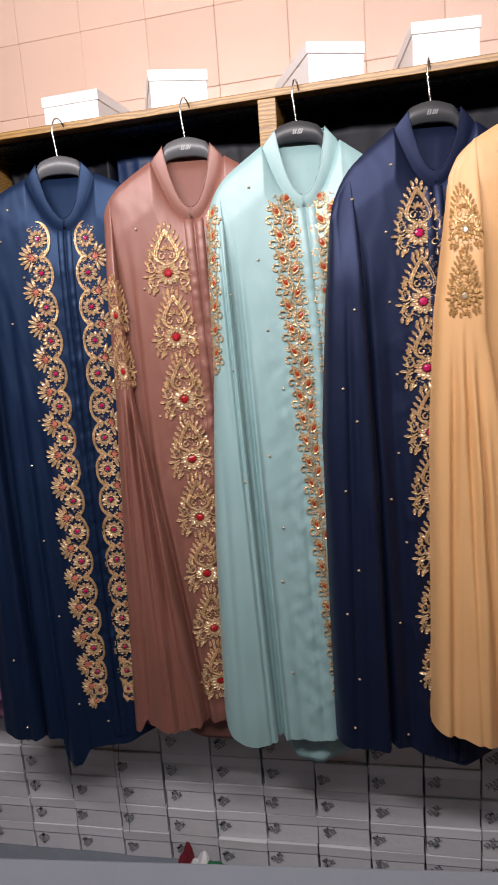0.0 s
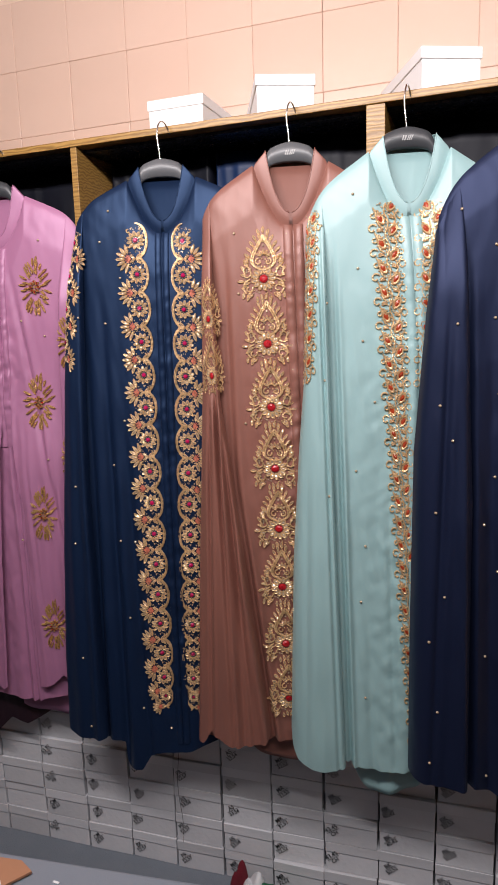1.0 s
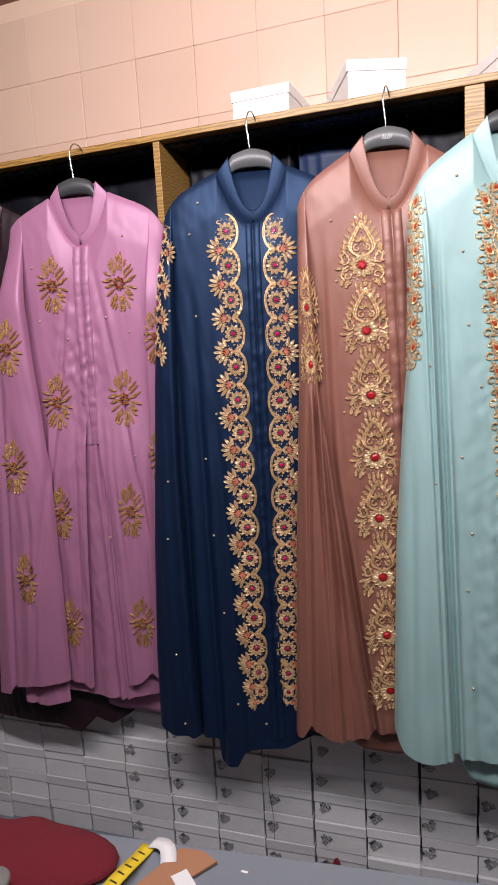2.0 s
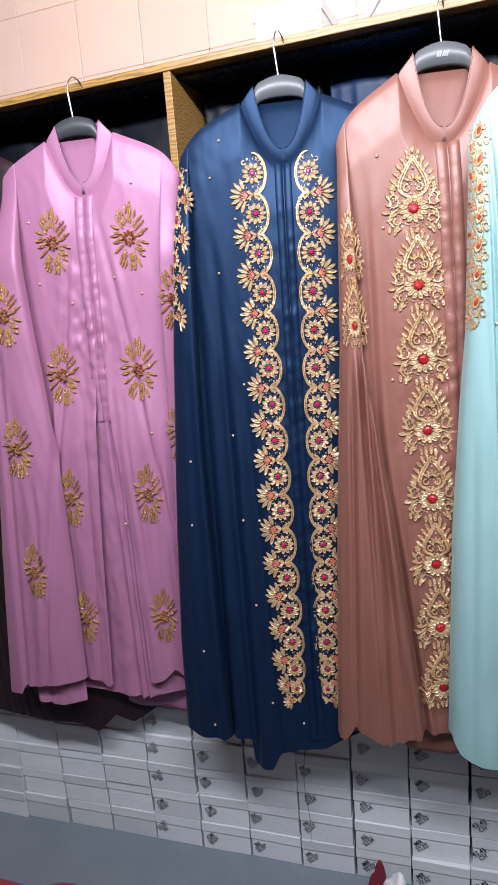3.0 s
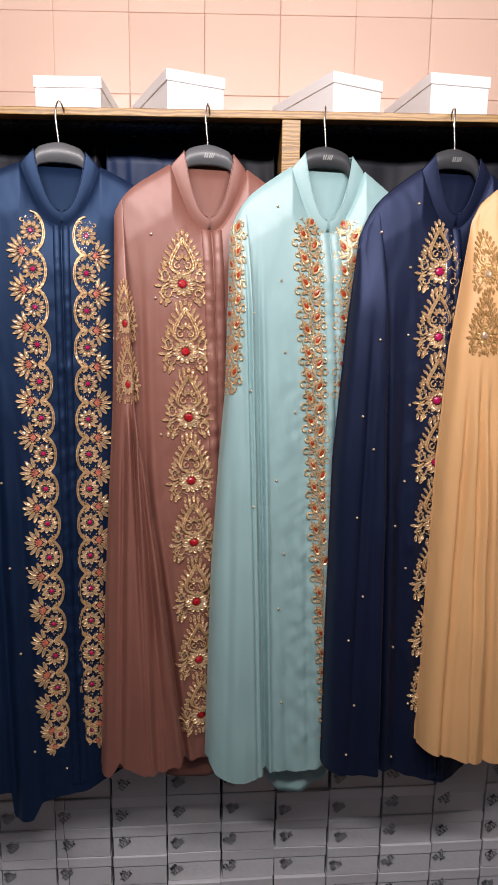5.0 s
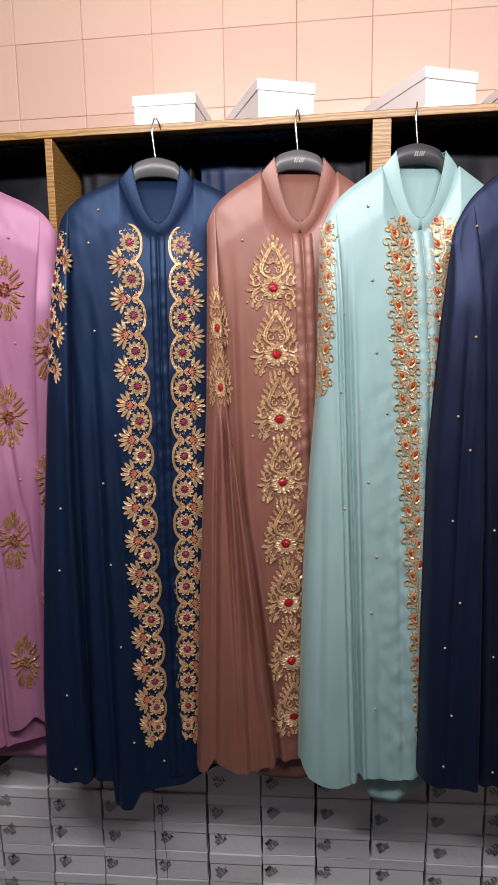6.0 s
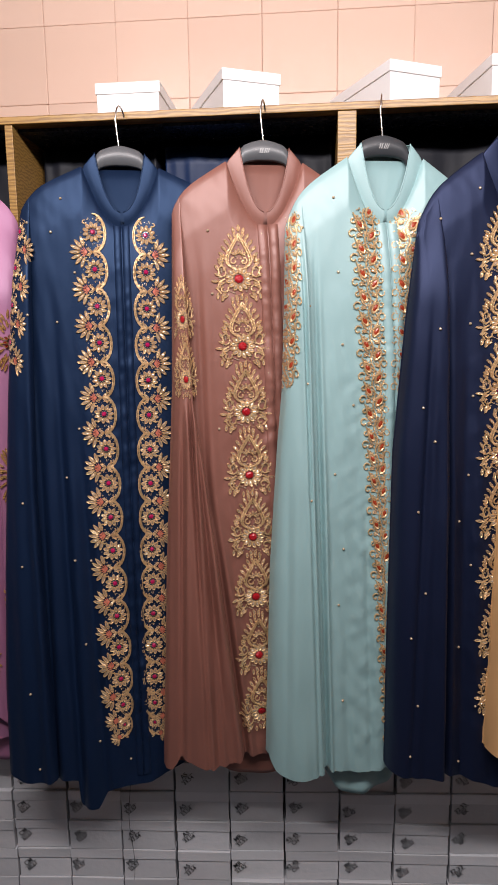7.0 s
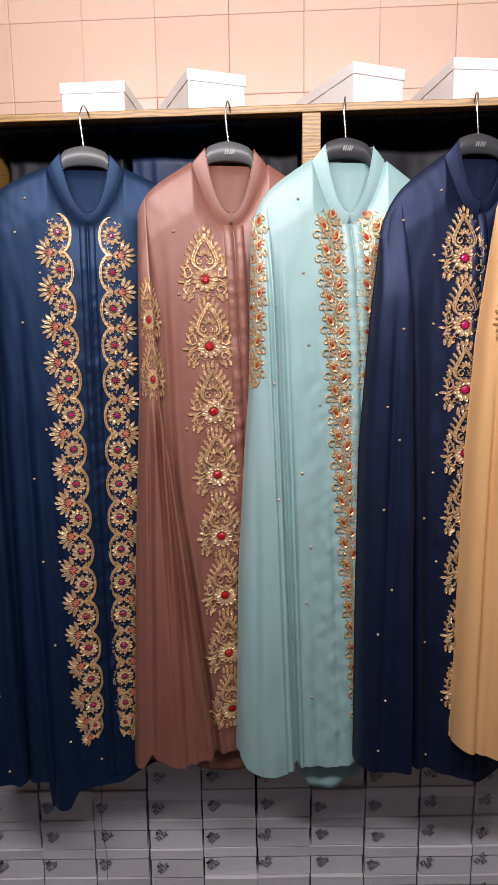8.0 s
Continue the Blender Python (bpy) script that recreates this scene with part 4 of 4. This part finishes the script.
for at, spots in ((rb.front, ((-0.083, 1.690), (0.104, 1.684))), (pl, ((-0.098, 1.385), (-0.106, 1.085), (-0.107, 0.770))), (pr, ((0.095, 1.388), (0.096, 1.092), (0.104, 0.780))),
                  (sf, ((-0.203, 1.535), (-0.216, 1.220), (-0.210, 0.910))), (sr, ((0.209, 1.542), (0.198, 1.238), (0.185, 0.932)))):
    for u, z in spots:
        SPRAY.lay("medallion", root, at, u, z, SPRAYED, M_RUBY, 1.5 if z > 1 else 1.45, squeeze=0.95 if z > 1.2 else 0.72, label="gold beaded medallion")
pearls(root, rb.front, [(0.12, 1.80), (-0.13, 1.60), (0.12, 1.56), (-0.14, 1.74), (0.06, 1.60), (-0.05, 1.55)])
pearls(root, pr, [(0.12, 1.24), (0.03, 1.02)])
hanger(-0.745, Y0, 9.0, 0.0, False)

# dark plum robe
root = robe_root("dark plum satin robe with gold medallions, half behind another robe", -1.06, -0.045, 3.0)
rb = Robe([(1.86, -0.2), (1.2, -0.24), (0.4, -0.27)], [(1.86, 0.20), (1.2, 0.22), (0.6, 0.32), (0.4, 0.36)], [(0, 0.42), (0.45, 0.43), (0.62, 0.425), (0.72, 0.400), (0.82, 0.455), (0.9, 0.44), (1, 0.47)], 7, v=1.80)
rb.sheet("robe_body", M_PLUM, root)
collar(rb, M_PLUM, root)
for u, z in ((0.02, 1.62), (-0.03, 1.29), (-0.08, 0.96), (-0.1, 1.62), (-0.12, 1.29)):
    SPRAY.lay("medallion", root, rb.front, u, z, SPRAYED, M_RUBY, 1.5, squeeze=0.85, label="gold beaded medallion")
hanger(-1.06, -0.045, 3.0, 0.0, False)


# ---- white lidded boxes on the top board ----
def lidded_box(x, y, yaw, w=0.130, d=0.27, h=0.080, lid=0.024, label="white lidded card box on the top board"):
    root = tagged(new("lidded_box"), label, "box", "boxes on the top board")
    root.matrix_basis = pose(x, y, 2.043, 0, 0, yaw)
    block("box_body", (0.003, 0.003, 0), (w - 0.003, d - 0.003, h - 0.006), M_LID, root, bevel=0.001)
    block("lid", (0, 0, h - lid), (w, d, h), M_LID, root, bevel=0.0015)


lidded_box(-0.337, 0.05, 0, 0.150, 0.27, 0.078)
lidded_box(-0.039, 0.006, 24, 0.137, 0.28, 0.083)
lidded_box(0.322, 0.026, 26, 0.134, 0.28, 0.091)
lidded_box(0.541, 0.05, 10, 0.145, 0.28, 0.100)


# ---- shoe boxes stacked against the shelf, at a slight angle to it ----
def writing(lines):
    """A hand-lettered mark: two short lines with a stroke between, slanted."""
    vs, fs = [], []
    for j, (txt, size, dz) in enumerate(lines):
        cu = bpy.data.curves.new("letters", "FONT")
        cu.body, cu.size, cu.align_x, cu.offset = txt, size, "CENTER", 0.00025
        ob = new("letters", cu)
        me = ob.to_mesh()
        b = len(vs)
        vs += [(v.co.x, 0.0, v.co.y + dz) for v in me.vertices]
        fs += [tuple(b + i for i in p.vertices) for p in me.polygons]
        ob.to_mesh_clear()
        bpy.data.objects.remove(ob)
        bpy.data.curves.remove(cu)
    b = len(vs)
    vs += [(-0.019, 0, -0.0008), (0.022, 0, -0.0003), (0.022, 0, 0.0009), (-0.019, 0, 0.0006)]
    fs.append((b, b + 1, b + 2, b + 3))
    return mesh_of("handwriting", vs, fs, M_INK, smooth=False)


WORDS = [("CM", "60.61"), ("BK", "52.57"), ("PR", "52.57"), ("AS", "33.54"), ("MR", "32.52"), ("43.45", "CH"), ("BK", "40.42"), ("BK", "50.52"), ("32.33", "BK"), ("53.57", "AS")]
MARKS = [writing([(a, 0.0175, 0.003), (b, 0.0155, -0.0128)]) for a, b in WORDS]
BW, BD, BH = 0.143, 0.27, 0.0885
body_mesh = bm_mesh("box_body", box_bm((0.0015, 0.003, 0.0), (BW - 0.0015, BD, BH - 0.008), 0.0012), M_CARD)
lid_mesh = bm_mesh("lid", box_bm((0, 0, BH - 0.030), (BW, BD + 0.003, BH - 0.0012), 0.0014), M_CARD)
COL = 0.146
stack = pose(-0.2015, 0.032, 0, 0, 0, 3.6)
rnd = random.Random(5)
for c in range(-9, 8):
    for r in range(8):
        root = tagged(new("shoe_box"), "plain white card shoe box with a marker note, stacked", "box", "stacked shoe boxes")
        root.matrix_basis = stack @ pose(c * COL + rnd.uniform(-0.002, 0.002), rnd.uniform(-0.006, 0.004), r * BH, 0, 0, rnd.uniform(-1.0, 1.0))
        put("box_body", body_mesh, root)
        put("lid", lid_mesh, root)
        if c > -5:
            w = MARKS[(c + 3 + (1 if (r * 5 + c * 3) % 7 == 0 else 0)) % len(MARKS)]
            put("handwriting", w, root, m=pose(0.024 + rnd.uniform(-0.004, 0.008), -0.0006, 0.040 + rnd.uniform(-0.006, 0.006), 0, -rnd.uniform(32, 48), 0))


# ---- cloth scraps and tools on the floor ----
def draped(name, label, cat, outline, height, mat, where, yaw=0.0, seed=0, n=40, thick=0.004):
    """A heap of cloth: a disc of the given outline with lumps and creases, its rim on the floor."""
    vs, fs, rings = [], [], 14
    for r in range(rings + 1):
        t = r / rings
        for k in range(n):
            q = 2 * math.pi * k / n
            e = outline(q) * t
            x, y = e * math.cos(q), e * math.sin(q)
            lump = 0.55 + 0.9 * noise.noise((x * 7 + seed, y * 7, seed)) + 0.35 * abs(noise.noise((x * 22, y * 16 + seed, 1)))
            vs.append((x, y, 0.003 + height * max(0.05, lump) * (1 - t ** 3) + 0.003 * t))
    fs = grid_faces(rings + 1, n, 0, True)
    ob = put(name, mesh_of(name, vs, fs, mat), None, label, m=pose(*where, 0, 0, yaw), category=cat)
    so = ob.modifiers.new("thickness", "SOLIDIFY")
    so.thickness, so.offset = thick, 1
    return ob


v, f = tube([(-0.312 + 0.004 * math.sin(9 * k / 12), -0.012 + 0.004 * math.cos(7 * k / 12), 0.50 - 0.032 * k) for k in range(13)], 0.0007, 5)
put("loose_thread", mesh_of("loose_thread", v, f, M_INK), None, "loose dark thread hanging before the shoe boxes", category="thread")
draped("cloth_bag", "crumpled green cloth bag against the shoe boxes", "bag", lambda q: 0.056 + 0.012 * math.cos(2 * q), 0.120, M_GREEN, (-0.022, -0.040, 0.0), 10, 7, 28, 0.002)
draped("cloth_bag", "crumpled pale cloth bag against the shoe boxes", "bag", lambda q: 0.048 + 0.006 * math.cos(3 * q), 0.115, M_WHITE, (-0.095, -0.035, 0.0), 0, 9, 28, 0.002)
draped("cloth_scrap", "upright folded red cloth scrap against the shoe boxes", "cloth", lambda q: 0.026 + 0.010 * math.cos(2 * q), 0.150, M_RED, (-0.135, -0.030, 0.0), 60, 4, 28, 0.002)

# ---- the cutting table in front ----
TOP = 0.92
table = tagged(new("cutting_table"), "cutting table covered in grey-blue vinyl", "table")
table.matrix_basis = pose(0.0, -0.920, 0, 0, 0, 7.6)
block("tabletop", (-1.3, -0.46, TOP - 0.03), (1.3, 0.0, TOP), M_VINYL, table, "grey-blue vinyl top", 0.004)
block("apron", (-1.22, -0.045, TOP - 0.12), (1.22, -0.025, TOP - 0.031), M_WOOD, table)
for x in (-1.22, 1.16):
    for y in (-0.43, -0.085):
        block("leg", (x, y, 0.0), (x + 0.06, y + 0.06, TOP - 0.031), M_WOOD, table, bevel=0.003)
draped("cloth", "crumpled crimson felt cloth lying on the cutting table", "cloth", lambda q: 1 / math.hypot(math.cos(q) / 0.150, math.sin(q) / 0.066) + 0.006 * math.sin(5 * q + 1) + 0.005 * math.sin(3 * q), 0.026, M_RED, (-0.286, -1.020, TOP), 9, 3, 56, 0.003)


def ribbon(name, mat, parent, pts, width, label=""):
    vs = []
    for k, p in enumerate(pts):
        a, b = Vector(pts[max(0, k - 1)]), Vector(pts[min(len(pts) - 1, k + 1)])
        t = (b - a).normalized()
        sd = t.cross(Vector((0, 0, 1))).normalized() * width / 2
        vs += [Vector(p) - sd, Vector(p) + sd]
    ob = put(name, mesh_of(name, vs, grid_faces(len(pts), 2), mat, smooth=True), parent, label)
    so = ob.modifiers.new("thickness", "SOLIDIFY")
    so.thickness = 0.0008
    return ob


tape = tagged(new("measuring_tape"), "yellow tailor's measuring tape twisted to its white back", "measuring tape")
tape.matrix_basis = pose(0, 0, TOP)


def tape_at(t):
    return -0.140 + 0.030 * t + 0.006 * math.sin(4 * t), -1.086 + 0.138 * t, 0.003 + 0.010 * math.sin(math.pi * t) ** 2


ribbon("tape_face", M_YELLOW, tape, [tape_at(k / 24) for k in range(25)], 0.018, "yellow face")
ribbon("tape_back", M_WHITE, tape, [(-0.113 + 0.036 * t + 0.006 * math.sin(math.pi * t), -0.944 - 0.026 * t + 0.006 * math.sin(math.pi * t), 0.004 + 0.006 * math.sin(math.pi * t)) for t in [k / 16 for k in range(17)]], 0.019, "white back")
for k in range(9):
    x, y, z = tape_at(0.08 + 0.1 * k)
    put("tape_mark", bm_mesh("tape_mark", box_bm((-0.005, -0.0008, 0), (0.005, 0.0008, 0.0005)), M_INK), tape, m=pose(x, y, z + 0.0006, 0, 0, -12))
outline = ((-0.088, -0.921), (-0.060, -0.917), (-0.037, -0.927), (-0.074, -0.984), (-0.110, -1.040), (-0.152, -1.045), (-0.118, -1.000))
card = mesh_of("card_scrap", [(x, y, z) for z in (0.0, 0.003) for x, y in outline], [(6, 5, 4, 3, 2, 1, 0)[::-1], (13, 12, 11, 10, 9, 8, 7)] + [(k, k + 7, (k + 1) % 7 + 7, (k + 1) % 7) for k in range(7)], M_HIDE, smooth=False)
put("card_scrap", card, None, "cut piece of tan-brown card on the cutting table", m=pose(0.014, -0.022, TOP + 0.002), category="card")
put("paper_label", bm_mesh("paper_label", box_bm((-0.020, -0.010, 0), (0.020, 0.010, 0.001)), M_WHITE), None, "small white paper label on the cutting table", m=pose(-0.043, -0.992, TOP + 0.0056, 0, 0, -40), category="paper")
put("paper_scrap", bm_mesh("paper_scrap", box_bm((-0.004, -0.0015, 0), (0.004, 0.0015, 0.0008)), M_WHITE), None, "tiny white paper scrap on the cutting table", m=pose(0.012, -0.950, TOP + 0.0003), category="paper")
spool = tagged(new("thread_spool"), "grey thread spool standing on the cutting table", "spool")
spool.matrix_basis = pose(-0.236, -1.082, TOP)
prof = [(0.0, 0.0), (0.019, 0.0), (0.021, 0.002), (0.021, 0.006), (0.017, 0.008), (0.018, 0.02), (0.017, 0.032), (0.021, 0.034), (0.021, 0.038), (0.019, 0.040), (0.0, 0.040)]
put("spool_body", mesh_of("spool_body", [(r * math.cos(2 * math.pi * k / 24), r * math.sin(2 * math.pi * k / 24), z) for r, z in prof for k in range(24)], grid_faces(len(prof), 24, 0, True), M_SPOOL), spool)
